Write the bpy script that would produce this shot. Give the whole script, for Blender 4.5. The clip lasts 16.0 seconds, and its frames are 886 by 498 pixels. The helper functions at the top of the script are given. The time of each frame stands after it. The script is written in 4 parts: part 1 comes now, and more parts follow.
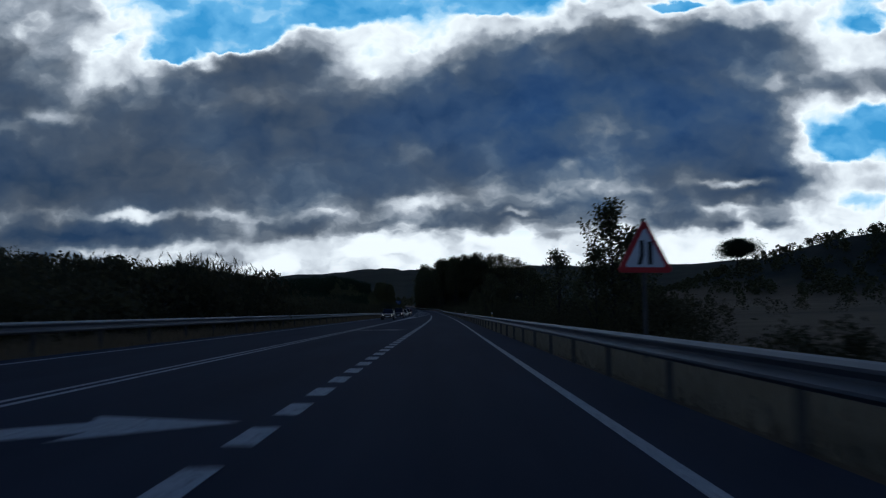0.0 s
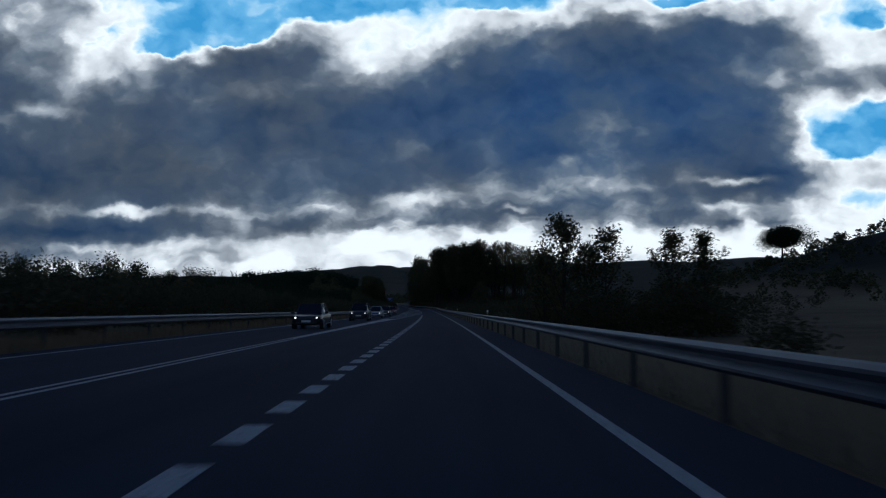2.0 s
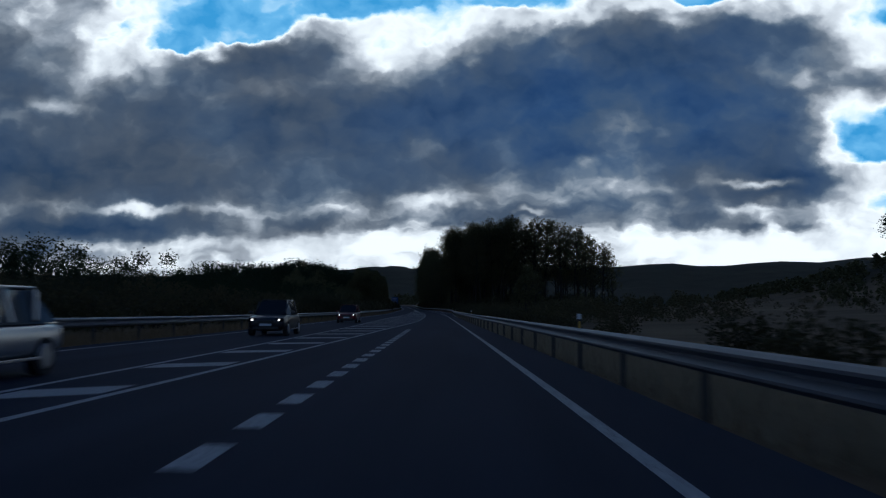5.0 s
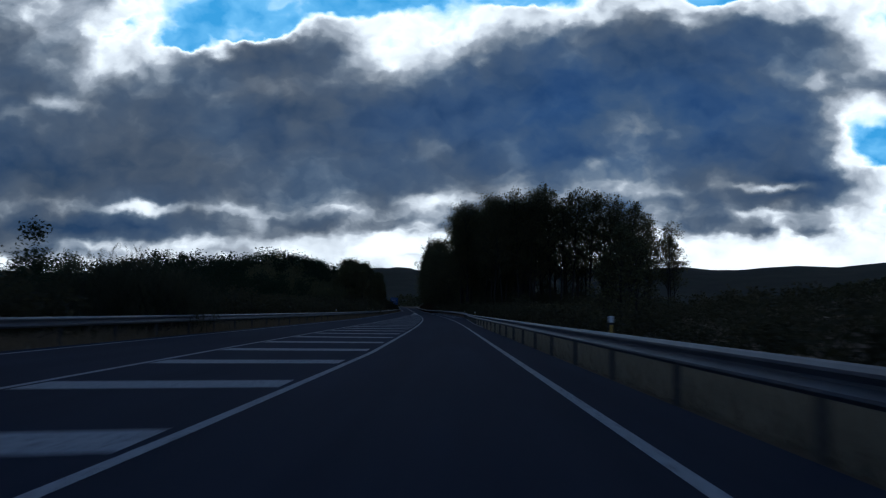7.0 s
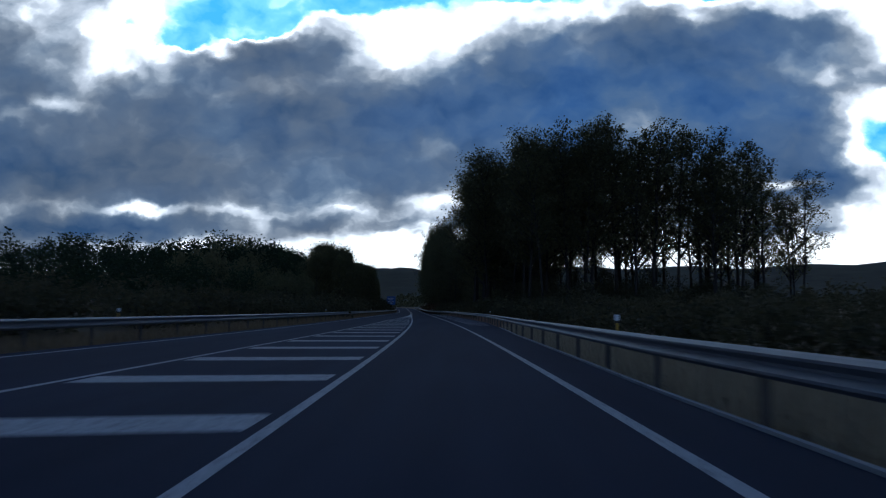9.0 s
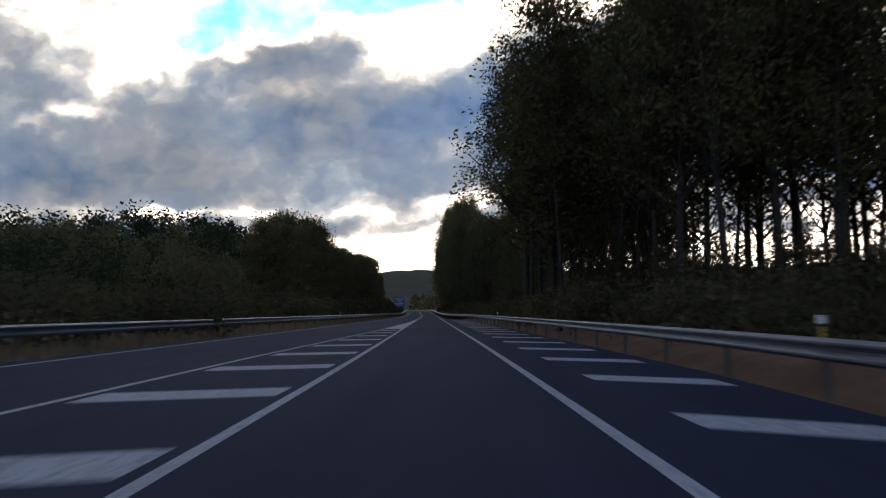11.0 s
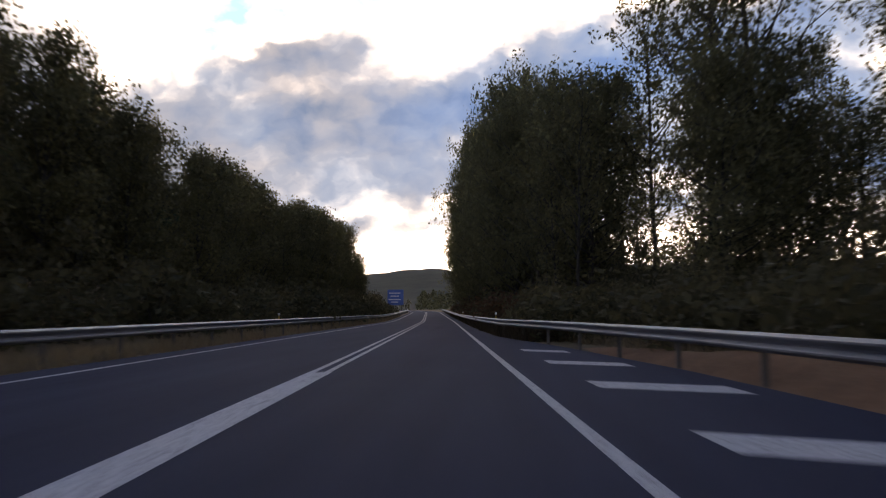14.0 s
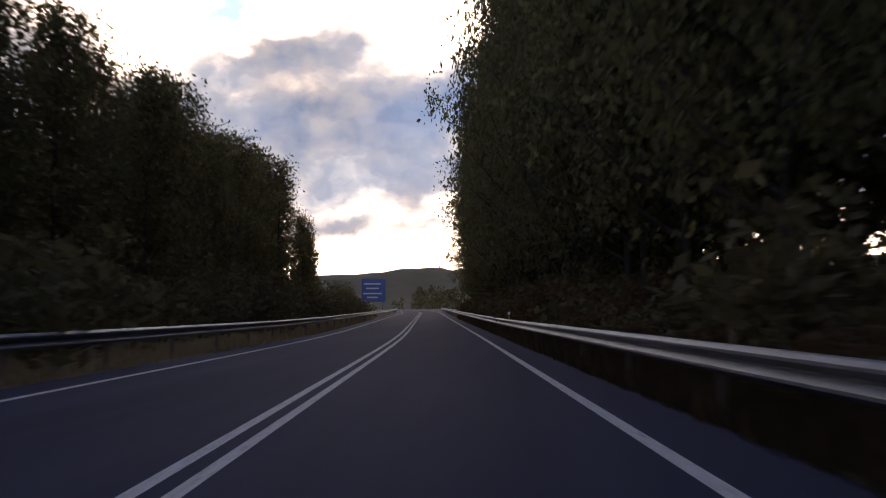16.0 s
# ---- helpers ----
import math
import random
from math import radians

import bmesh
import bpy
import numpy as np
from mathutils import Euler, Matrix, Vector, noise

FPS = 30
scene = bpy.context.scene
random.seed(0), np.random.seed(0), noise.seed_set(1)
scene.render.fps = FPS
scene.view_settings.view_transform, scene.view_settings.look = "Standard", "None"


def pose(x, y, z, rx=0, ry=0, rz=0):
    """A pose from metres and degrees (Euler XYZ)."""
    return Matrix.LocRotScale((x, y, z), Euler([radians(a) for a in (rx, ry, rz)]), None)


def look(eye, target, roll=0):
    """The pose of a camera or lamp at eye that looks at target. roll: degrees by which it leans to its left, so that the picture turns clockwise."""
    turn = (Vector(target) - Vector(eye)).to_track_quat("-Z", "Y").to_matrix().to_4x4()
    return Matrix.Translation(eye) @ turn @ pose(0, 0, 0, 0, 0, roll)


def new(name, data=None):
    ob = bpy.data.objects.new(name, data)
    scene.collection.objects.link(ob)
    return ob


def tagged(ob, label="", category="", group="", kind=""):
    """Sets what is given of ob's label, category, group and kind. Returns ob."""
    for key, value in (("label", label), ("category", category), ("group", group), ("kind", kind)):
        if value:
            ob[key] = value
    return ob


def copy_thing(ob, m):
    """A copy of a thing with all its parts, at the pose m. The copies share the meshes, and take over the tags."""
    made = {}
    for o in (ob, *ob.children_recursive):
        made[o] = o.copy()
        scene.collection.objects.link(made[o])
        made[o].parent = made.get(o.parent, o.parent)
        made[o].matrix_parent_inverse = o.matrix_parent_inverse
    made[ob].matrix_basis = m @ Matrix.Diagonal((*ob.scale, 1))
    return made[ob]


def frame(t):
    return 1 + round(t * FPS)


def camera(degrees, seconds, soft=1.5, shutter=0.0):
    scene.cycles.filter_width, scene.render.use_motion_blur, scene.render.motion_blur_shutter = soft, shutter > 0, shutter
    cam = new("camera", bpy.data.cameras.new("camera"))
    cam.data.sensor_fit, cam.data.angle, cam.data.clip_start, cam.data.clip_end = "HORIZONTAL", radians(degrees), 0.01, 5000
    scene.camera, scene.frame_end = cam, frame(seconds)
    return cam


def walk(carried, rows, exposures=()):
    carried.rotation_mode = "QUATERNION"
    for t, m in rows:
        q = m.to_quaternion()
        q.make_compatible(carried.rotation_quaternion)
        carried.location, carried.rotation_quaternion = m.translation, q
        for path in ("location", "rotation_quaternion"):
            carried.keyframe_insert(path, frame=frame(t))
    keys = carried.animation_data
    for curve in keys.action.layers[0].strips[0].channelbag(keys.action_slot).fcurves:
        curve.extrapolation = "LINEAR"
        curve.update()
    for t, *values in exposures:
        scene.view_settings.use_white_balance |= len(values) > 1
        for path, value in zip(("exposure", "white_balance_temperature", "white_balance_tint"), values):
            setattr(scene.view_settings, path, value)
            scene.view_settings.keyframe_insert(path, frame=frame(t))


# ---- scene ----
# ---------------------------------------------------------------- the road's line
# heading (degrees to the left) and slope (degrees) along the road, by metres from the start
HEAD_S = [-120, 0, 58, 117, 190, 234, 263, 300, 340, 355, 370, 475, 500, 520, 560, 615, 640, 700, 900]
HEAD_D = [0, 0, -0.1, 0.5, 1.2, 1.3, 1.45, 2.6, 3.7, 4.0, 4.05, 4.05, 3.96, 5.1, 5.05, 4.95, 7.1, 16, 30]
RISE_S = [-120, 0, 117, 190, 263, 340, 475, 500, 520, 575, 900]
RISE_D = [-0.5, -0.5, -0.45, -0.3, -0.15, 0.02, 0.05, 0.0, 0.52, 0.56, 0.6]
S = np.arange(-120.0, 901.0)
BOX21 = np.ones(21) / 21


def smoothed(xs, ys):
    return np.convolve(np.pad(np.interp(S, xs, ys), 10, "edge"), BOX21, "valid")


HEADING = np.radians(smoothed(HEAD_S, HEAD_D))
RISE = np.radians(smoothed(RISE_S, RISE_D))
PX, PY, PZ = np.cumsum(-np.sin(HEADING)), np.cumsum(np.cos(HEADING)), np.cumsum(np.tan(RISE))
PX, PY, PZ = PX - PX[120], PY - PY[120], PZ - PZ[120]


def cross_fall(s, n):
    """The first stretch leans down to the right."""
    return -np.interp(s, [110, 185], [0.015, 0.0]) * np.clip(n, -12.5, 4.5)


def at(s, n=0.0, z=0.0):
    """The place s metres along the road, n to its right, z above it."""
    h = np.interp(s, S, HEADING)
    return Vector((np.interp(s, S, PX) + n * math.cos(h), np.interp(s, S, PY) + n * math.sin(h), np.interp(s, S, PZ) + cross_fall(s, n) + z))


def turn_at(s):
    return math.degrees(np.interp(s, S, HEADING))


# ---------------------------------------------------------------- camera
EYE = 1.18
cam = camera(60.0, 16.0, soft=1.2, shutter=0.3)
# seconds, yaw, pitch, roll of the dash-mounted camera
TURNS = [
    (0.0, 0.0, 4.17, -0.48), (0.5, 0.20, 3.77, -0.55), (1.0, -0.03, 4.18, -0.43), (1.5, -0.23, 3.87, -0.24),
    (2.0, -0.22, 4.03, -0.27), (2.5, -0.07, 4.10, -0.22), (3.0, 0.06, 4.05, -0.57), (3.5, 0.31, 4.21, 0.15),
    (4.0, 0.54, 4.17, 0.0), (4.8, 0.80, 4.22, 0.3), (5.6, 1.02, 4.27, 0.6), (6.5, 1.25, 4.31, 0.83),
    (7.0, 1.33, 4.43, 0.93), (7.5, 1.39, 4.38, 0.80), (8.0, 1.43, 4.47, 0.87), (8.5, 1.55, 4.37, 0.84),
    (9.0, 1.67, 4.50, 0.65), (9.8, 2.15, 4.58, 0.45), (10.6, 2.78, 4.66, 0.2), (11.5, 3.43, 4.73, 0.07),
    (12.0, 3.97, 4.60, -0.01), (12.5, 4.19, 4.60, -0.92), (13.0, 4.01, 4.85, 0.13), (13.5, 3.95, 4.70, -0.01),
    (14.0, 3.98, 4.73, -0.21), (14.5, 4.03, 4.80, -0.26), (15.0, 4.24, 4.63, -0.50), (15.5, 4.05, 4.49, -0.25),
    (16.0, 3.87, 4.73, -0.36)]
ALONG_T, ALONG_S = [0, 9.2, 11.3, 16], [0, 268.6, 333.7, 474.7]
SIDE_T = [0, 0.5, 1, 1.5, 2, 3, 4, 6.5, 7, 7.5, 8, 8.5, 9, 10.2, 11.5, 12, 12.5, 13, 13.5, 14, 14.5, 15, 15.5, 16]
SIDE_N = [-0.07, -0.1, -0.18, -0.1, -0.03, 0.05, 0.1, -0.01, -0.13, -0.19, -0.25, -0.29, -0.34, -0.14, 0.07, 0.17, 0.2, 0.24, 0.28, 0.28, 0.2, 0.11, -0.05, -0.16]
rows = []
for t, yaw, pitch, roll in TURNS:
    p = at(np.interp(t, ALONG_T, ALONG_S), np.interp(t, SIDE_T, SIDE_N), EYE)
    rows.append((t, pose(*p, 90 + pitch, 0, yaw) @ pose(0, 0, 0, 0, 0, roll)))
walk(cam, rows, [(0, -0.2, 6020, 7), (6.5, -0.05, 5950, 7), (8.5, 0.35, 5850, 7), (9.2, 0.7, 6000, 8), (11.3, 1.9, 9500, 18), (12.6, 2.3, 10000, 22), (16, 2.4, 11200, 30)])

# ---------------------------------------------------------------- light
world = bpy.data.worlds.new("sky")
scene.world = world
world.use_nodes = True
wn = world.node_tree.nodes
sky = wn.new("ShaderNodeTexSky")
sky.sky_type, sky.sun_disc = "NISHITA", False
SUN_UP, SUN_SIDE = math.radians(21), math.radians(-4)
sky.sun_elevation, sky.sun_rotation = SUN_UP, SUN_SIDE
world.node_tree.links.new(sky.outputs[0], wn["Background"].inputs[0])
wn["Background"].inputs[1].default_value = 0.08
sun = new("sun", bpy.data.lights.new("sun", "SUN"))
sun.data.energy, sun.data.angle, sun.data.color = 0.12, math.radians(14), (1.0, 0.93, 0.82)
sun.matrix_world = look((0, 0, 60), Vector((0, 0, 60)) - Vector((math.sin(SUN_SIDE) * math.cos(SUN_UP), math.cos(SUN_SIDE) * math.cos(SUN_UP), math.sin(SUN_UP))))


# ---------------------------------------------------------------- materials
class Nodes:
    """A small writer for node trees."""

    def __init__(self, name):
        self.mat = bpy.data.materials.new(name)
        self.mat.use_nodes = True
        self.tree = self.mat.node_tree
        self.tree.nodes.clear()
        self.out = self.tree.nodes.new("ShaderNodeOutputMaterial")

    def add(self, kind):
        return self.tree.nodes.new("ShaderNode" + kind)

    def put(self, socket, v):
        if isinstance(v, bpy.types.NodeSocket):
            self.tree.links.new(v, socket)
        elif v is not None:
            socket.default_value = v

    def math(self, op, a, b=None, c=None, clamp=False):
        n = self.add("Math")
        n.operation, n.use_clamp = op, clamp
        for k, v in enumerate((a, b, c)):
            self.put(n.inputs[k], v)
        return n.outputs[0]

    def vec(self, op, a, b=None, out=0):
        n = self.add("VectorMath")
        n.operation = op
        self.put(n.inputs[0], a)
        if b is not None:
            self.put(n.inputs[1], b)
        return n.outputs[out]

    def noise(self, vector, scale, detail=4.0, rough=0.55, color=False):
        n = self.add("TexNoise")
        self.put(n.inputs["Vector"], vector)
        n.inputs["Scale"].default_value, n.inputs["Detail"].default_value, n.inputs["Roughness"].default_value = scale, detail, rough
        return n.outputs[1 if color else 0]

    def ramp(self, fac, stops, mode="LINEAR"):
        n = self.add("ValToRGB")
        n.color_ramp.interpolation = mode
        while len(n.color_ramp.elements) < len(stops):
            n.color_ramp.elements.new(0.5)
        for e, (p, c) in zip(n.color_ramp.elements, stops):
            e.position, e.color = p, (*c, 1)
        self.put(n.inputs[0], fac)
        return n.outputs[0]

    def mix(self, fac, a, b, blend="MIX"):
        n = self.add("Mix")
        n.data_type, n.blend_type = "RGBA", blend
        self.put(n.inputs[0], fac)
        self.put(n.inputs[6], a if isinstance(a, bpy.types.NodeSocket) else (*a, 1))
        self.put(n.inputs[7], b if isinstance(b, bpy.types.NodeSocket) else (*b, 1))
        return n.outputs[2]

    def surface(self, color, rough=0.8, metal=0.0, spec=0.5, bump=None, depth=0.01, strength=0.5):
        n = self.add("BsdfPrincipled")
        self.put(n.inputs["Base Color"], color if isinstance(color, bpy.types.NodeSocket) else (*color, 1))
        self.put(n.inputs["Roughness"], rough)
        self.put(n.inputs["Metallic"], metal)
        n.inputs["Specular IOR Level"].default_value = spec
        if bump is not None:
            b = self.add("Bump")
            b.inputs["Strength"].default_value, b.inputs["Distance"].default_value = strength, depth
            self.put(b.inputs["Height"], bump)
            self.put(n.inputs["Normal"], b.outputs[0])
        self.put(self.out.inputs[0], n.outputs[0])
        return self.mat

    def place(self):
        return self.add("NewGeometry").outputs["Position"]


def weathered(name, a, b, scale=3.0, fine=40.0, rough=0.8, metal=0.0, spec=0.5, depth=0.004):
    """Two tones at two scales, with a fine relief."""
    m = Nodes(name)
    p = m.add("TexCoord").outputs["Object"]
    big, small = m.noise(p, scale, 5), m.noise(p, fine, 3)
    f = m.math("MULTIPLY_ADD", small, 0.45, m.math("MULTIPLY", big, 0.55))
    return m.surface(m.ramp(f, [(0.3, a), (0.7, b)]), rough, metal, spec, small, depth)


def asphalt_material():
    m = Nodes("asphalt")
    p = m.place()
    flat = m.vec("MULTIPLY", p, (1.0, 0.06, 1.0))
    streak, patch = m.noise(flat, 0.9, 4), m.noise(p, 0.12, 4)
    grain = m.noise(p, 90, 2)
    f = m.math("MULTIPLY_ADD", streak, 0.5, m.math("MULTIPLY_ADD", patch, 0.2, m.math("MULTIPLY", grain, 0.3)))
    return m.surface(m.ramp(f, [(0.32, (0.0118, 0.0178, 0.034)), (0.68, (0.032, 0.04, 0.064))]), 0.87, 0, 0.06, grain, 0.004, 0.6)


def paint_material():
    m = Nodes("road_paint")
    p = m.place()
    wear = m.noise(p, 14, 6, 0.7)
    dirt = m.noise(m.vec("MULTIPLY", p, (1, 0.15, 1)), 1.3, 4)
    c = m.ramp(wear, [(0.37, (0.08, 0.08, 0.082)), (0.48, (0.41, 0.41, 0.4)), (0.7, (0.56, 0.56, 0.55))])
    return m.surface(m.mix(m.math("MULTIPLY", dirt, 0.45), c, (0.33, 0.33, 0.33)), 0.8, 0, 0.12, wear, 0.003)


def leaf_material(name, dark, light):
    m = Nodes(name)
    info, geo = m.add("ObjectInfo"), m.add("NewGeometry")
    f = m.math("MULTIPLY_ADD", geo.outputs["Random Per Island"], 0.4, m.math("MULTIPLY_ADD", info.outputs["Random"], 0.4, 0.1))
    color = m.ramp(f, [(0.1, dark), (0.9, light)])
    lit = m.add("BsdfPrincipled")
    m.put(lit.inputs["Base Color"], color)
    lit.inputs["Roughness"].default_value, lit.inputs["Specular IOR Level"].default_value = 0.7, 0.12
    glow = m.add("BsdfTranslucent")
    m.put(glow.inputs[0], color)
    both = m.add("MixShader")
    both.inputs[0].default_value = 0.4
    m.put(both.inputs[1], lit.outputs[0])
    m.put(both.inputs[2], glow.outputs[0])
    m.put(m.out.inputs[0], both.outputs[0])
    return m.mat


def ground_material():
    m = Nodes("meadow_ground")
    p = m.place()
    a, b, c = m.noise(p, 0.02, 5), m.noise(p, 0.25, 5), m.noise(p, 6, 4)
    f = m.math("MULTIPLY_ADD", a, 0.55, m.math("MULTIPLY_ADD", b, 0.3, m.math("MULTIPLY", c, 0.15)))
    near = m.ramp(f, [(0.34, (0.06, 0.05, 0.027)), (0.46, (0.125, 0.084, 0.045)), (0.62, (0.21, 0.14, 0.076))])
    woods = m.ramp(m.noise(p, 0.012, 8, 0.7), [(0.35, (0.008, 0.013, 0.011)), (0.6, (0.022, 0.028, 0.022)), (0.75, (0.05, 0.05, 0.034))])
    away = m.vec("LENGTH", m.vec("SUBTRACT", p, (0, 250, 0)), None, 1)
    far = m.math("MULTIPLY_ADD", away, 1 / 500, -1.2, True)
    # the wooded hill beside the fields
    xyz = m.add("SeparateXYZ")
    m.put(xyz.inputs[0], p)
    hill = m.math("MULTIPLY_ADD", m.math("MULTIPLY_ADD", a, 60.0, xyz.outputs[0]), 1 / 30, -135 / 30, True)
    return m.surface(m.mix(m.math("MAXIMUM", far, hill), near, woods), 0.95, 0, 0.1, c, 0.05)


M_ASPHALT, M_PAINT, M_GROUND = asphalt_material(), paint_material(), ground_material()
M_STEEL = weathered("galvanised_steel", (0.12, 0.128, 0.14), (0.22, 0.232, 0.25), 1.2, 25, 0.55, 0.6)
M_POST = weathered("weathered_post_steel", (0.05, 0.044, 0.038), (0.12, 0.105, 0.09), 3, 30, 0.75, 0.2)
M_KERB = weathered("concrete_edging", (0.18, 0.175, 0.165), (0.32, 0.31, 0.29), 2, 30, 0.9)
M_WHITE = weathered("white_plastic", (0.6, 0.6, 0.58), (0.8, 0.8, 0.78), 6, 40, 0.5)
M_BLACK = weathered("black_plastic", (0.012, 0.012, 0.013), (0.03, 0.03, 0.03), 6, 40, 0.5)
M_AMBER = weathered("amber_reflector", (0.5, 0.28, 0.03), (0.65, 0.38, 0.05), 6, 40, 0.3)
M_RED = weathered("red_sign_sheet", (0.4, 0.012, 0.012), (0.55, 0.02, 0.02), 4, 40, 0.45)
M_SIGNWHITE = weathered("white_sign_sheet", (0.55, 0.55, 0.56), (0.7, 0.7, 0.7), 3, 40, 0.45)
M_BLUE = weathered("blue_sign_sheet", (0.025, 0.085, 0.26), (0.035, 0.12, 0.34), 2, 30, 0.45)
M_SOIL = weathered("reddish_soil", (0.115, 0.056, 0.03), (0.25, 0.125, 0.068), 0.8, 9, 0.95, 0, 0.1, 0.03)
M_BARK = weathered("bark", (0.022, 0.019, 0.016), (0.07, 0.06, 0.05), 2, 18, 0.95, 0, 0.1, 0.02)
M_LEAF = leaf_material("poplar_leaves", (0.066, 0.061, 0.027), (0.165, 0.143, 0.06))
M_LEAF_DARK = leaf_material("dense_broadleaf_leaves", (0.064, 0.064, 0.03), (0.155, 0.14, 0.063))
M_LEAF_BUSH = leaf_material("shrub_leaves", (0.042, 0.04, 0.019), (0.112, 0.094, 0.046))
M_LEAF_RUST = leaf_material("reddish_shrub_leaves", (0.05, 0.028, 0.015), (0.12, 0.062, 0.031))
M_WEED = leaf_material("weed_stems", (0.03, 0.022, 0.014), (0.1, 0.066, 0.036))
M_BROOM = leaf_material("broom_twigs", (0.034, 0.038, 0.019), (0.095, 0.088, 0.047))
M_NEEDLE = leaf_material("pine_needles", (0.019, 0.032, 0.016), (0.047, 0.068, 0.03))
M_STRAW_PALE = leaf_material("bleached_grass", (0.25, 0.2, 0.13), (0.47, 0.385, 0.26))
M_STRAW = leaf_material("dry_grass", (0.15, 0.105, 0.06), (0.33, 0.235, 0.135))
M_GLASS = Nodes("car_glass").surface((0.01, 0.012, 0.014), 0.08, 0, 0.3)
M_TYRE = weathered("tyre_rubber", (0.012, 0.012, 0.012), (0.03, 0.03, 0.03), 5, 50, 0.85)
M_RIM = weathered("wheel_alloy", (0.3, 0.3, 0.31), (0.5, 0.5, 0.5), 5, 50, 0.35, 0.9)


def lamp_material():
    m = Nodes("headlight_lens")
    e = m.add("Emission")
    e.inputs[0].default_value, e.inputs[1].default_value = (1.0, 0.96, 0.9, 1), 2.2
    m.put(m.out.inputs[0], e.outputs[0])
    return m.mat


M_LAMP = lamp_material()


# ---------------------------------------------------------------- mesh helpers
def mesh_object(name, verts, faces, material, parent=None, label="", smooth=False):
    me = bpy.data.meshes.new(name)
    me.from_pydata([tuple(map(float, v)) for v in verts], [], [tuple(map(int, f)) for f in faces])
    me.materials.append(material)
    if smooth:
        me.shade_smooth()
    ob = new(name, me)
    if parent is not None:
        ob.parent = parent
    return tagged(ob, label)


def part(name, bm, material, parent, label="", smooth=False):
    me = bpy.data.meshes.new(name)
    bm.normal_update()
    bm.to_mesh(me)
    bm.free()
    me.materials.append(material)
    if smooth:
        me.shade_smooth()
    ob = new(name, me)
    ob.parent = parent
    return tagged(ob, label)


def shared(name, me, parent, m):
    ob = new(name, me)
    ob.parent, ob.matrix_local = parent, m
    return ob


def box(bm, size, m=None, bevel=0.0):
    m = m or Matrix()
    made = bmesh.ops.create_cube(bm, size=1.0, matrix=m @ Matrix.Diagonal((*size, 1)))
    if bevel:
        edges = list({e for v in made["verts"] for e in v.link_edges})
        bmesh.ops.bevel(bm, geom=edges, offset=bevel, segments=2, affect="EDGES", profile=0.5)
    return bm


def tube(bm, r1, r2, depth, m=None, n=12):
    bmesh.ops.create_cone(bm, cap_ends=True, segments=n, radius1=r1, radius2=r2, depth=depth, matrix=m or Matrix())
    return bm


def plate(bm, outline, thick, m=None):
    """A flat plate of the outline (x, z), that thick along y."""
    m = m or Matrix()
    front = [bm.verts.new(m @ Vector((x, 0, z))) for x, z in outline]
    back = [bm.verts.new(m @ Vector((x, thick, z))) for x, z in outline]
    bm.faces.new(front)
    bm.faces.new(back[::-1])
    k = len(outline)
    for i in range(k):
        bm.faces.new((front[i], back[i], back[(i + 1) % k], front[(i + 1) % k])[::-1])
    return bm


def empty(name, m, label, category, group="", kind=""):
    ob = new(name)
    ob.empty_display_size = 0.3
    ob.matrix_basis = m
    return tagged(ob, label, category, group, kind)


# ---------------------------------------------------------------- widths along the road
def line(*pairs):
    xs, ys = [p[0] for p in pairs], [p[1] for p in pairs]
    return lambda s: float(np.interp(s, xs, ys))


RIGHT_LINE = line((0, 1.7), (900, 1.7))
HATCH_LINE = line((88, -5.65), (127, -5.25), (190, -3.45), (212, -2.55), (226, -2.12), (255, -2.03), (380, -2.1), (425, -2.0), (470, -1.9), (900, -1.9))
CENTRE_LINE = line((0, -5.55), (100, -5.7), (206, -6.2), (230, -6.6), (255, -6.65), (285, -6.3), (345, -4.8), (372, -3.55), (385, -3.15), (394, -2.93), (410, -2.45), (432, -2.28), (470, -2.2), (900, -2.2))
LEFT_LINE = line((0, -9.3), (190, -10.3), (230, -10.75), (275, -10.6), (345, -9.2), (375, -8.5), (400, -8.0), (430, -7.1), (470, -6.4), (520, -5.7), (900, -5.6))
RIGHT_RAIL = line((0, 3.1), (275, 3.05), (300, 3.7), (340, 5.5), (395, 5.75), (420, 5.5), (430, 5.3), (440, 4.5), (451, 3.15), (464, 2.88), (480, 2.8), (900, 2.8))
LEFT_RAIL = line((0, -10.6), (190, -11.8), (275, -11.9), (345, -10.6), (375, -10.0), (430, -8.7), (470, -8.0), (520, -7.2), (900, -7.0))


def ribbon(name, s0, s1, left, right, z, material, parent=None, step=2.0, thick=0.0, across=1):
    """A strip of the road from s0 to s1 between two lines."""
    k = max(2, int((s1 - s0) / step) + 1)
    verts, faces = [], []
    w = across + 1
    for s in np.linspace(s0, s1, k):
        a, b = left(s), right(s)
        for j in range(w):
            verts.append(at(s, a + (b - a) * j / across, z))
    top = k * w
    if thick:
        verts += [Vector((v.x, v.y, v.z - thick)) for v in verts]
    for i in range(k - 1):
        for j in range(across):
            q = i * w + j
            faces.append((q, q + 1, q + w + 1, q + w))
        if thick:
            a, b = i * w, i * w + across
            faces.append((a, a + w, a + w + top, a + top))
            faces.append((b, b + top, b + w + top, b + w))
    if thick:
        faces.append(tuple(range(across, -1, -1)) + tuple(range(top, top + w)))
        e = (k - 1) * w
        faces.append(tuple(range(e, e + w)) + tuple(range(top + e + across, top + e - 1, -1)))
    return mesh_object(name, verts, faces, material, parent)


# ---------------------------------------------------------------- ground
def bump_at(v, c, w):
    return np.exp(-(((v - c) / w) ** 2))


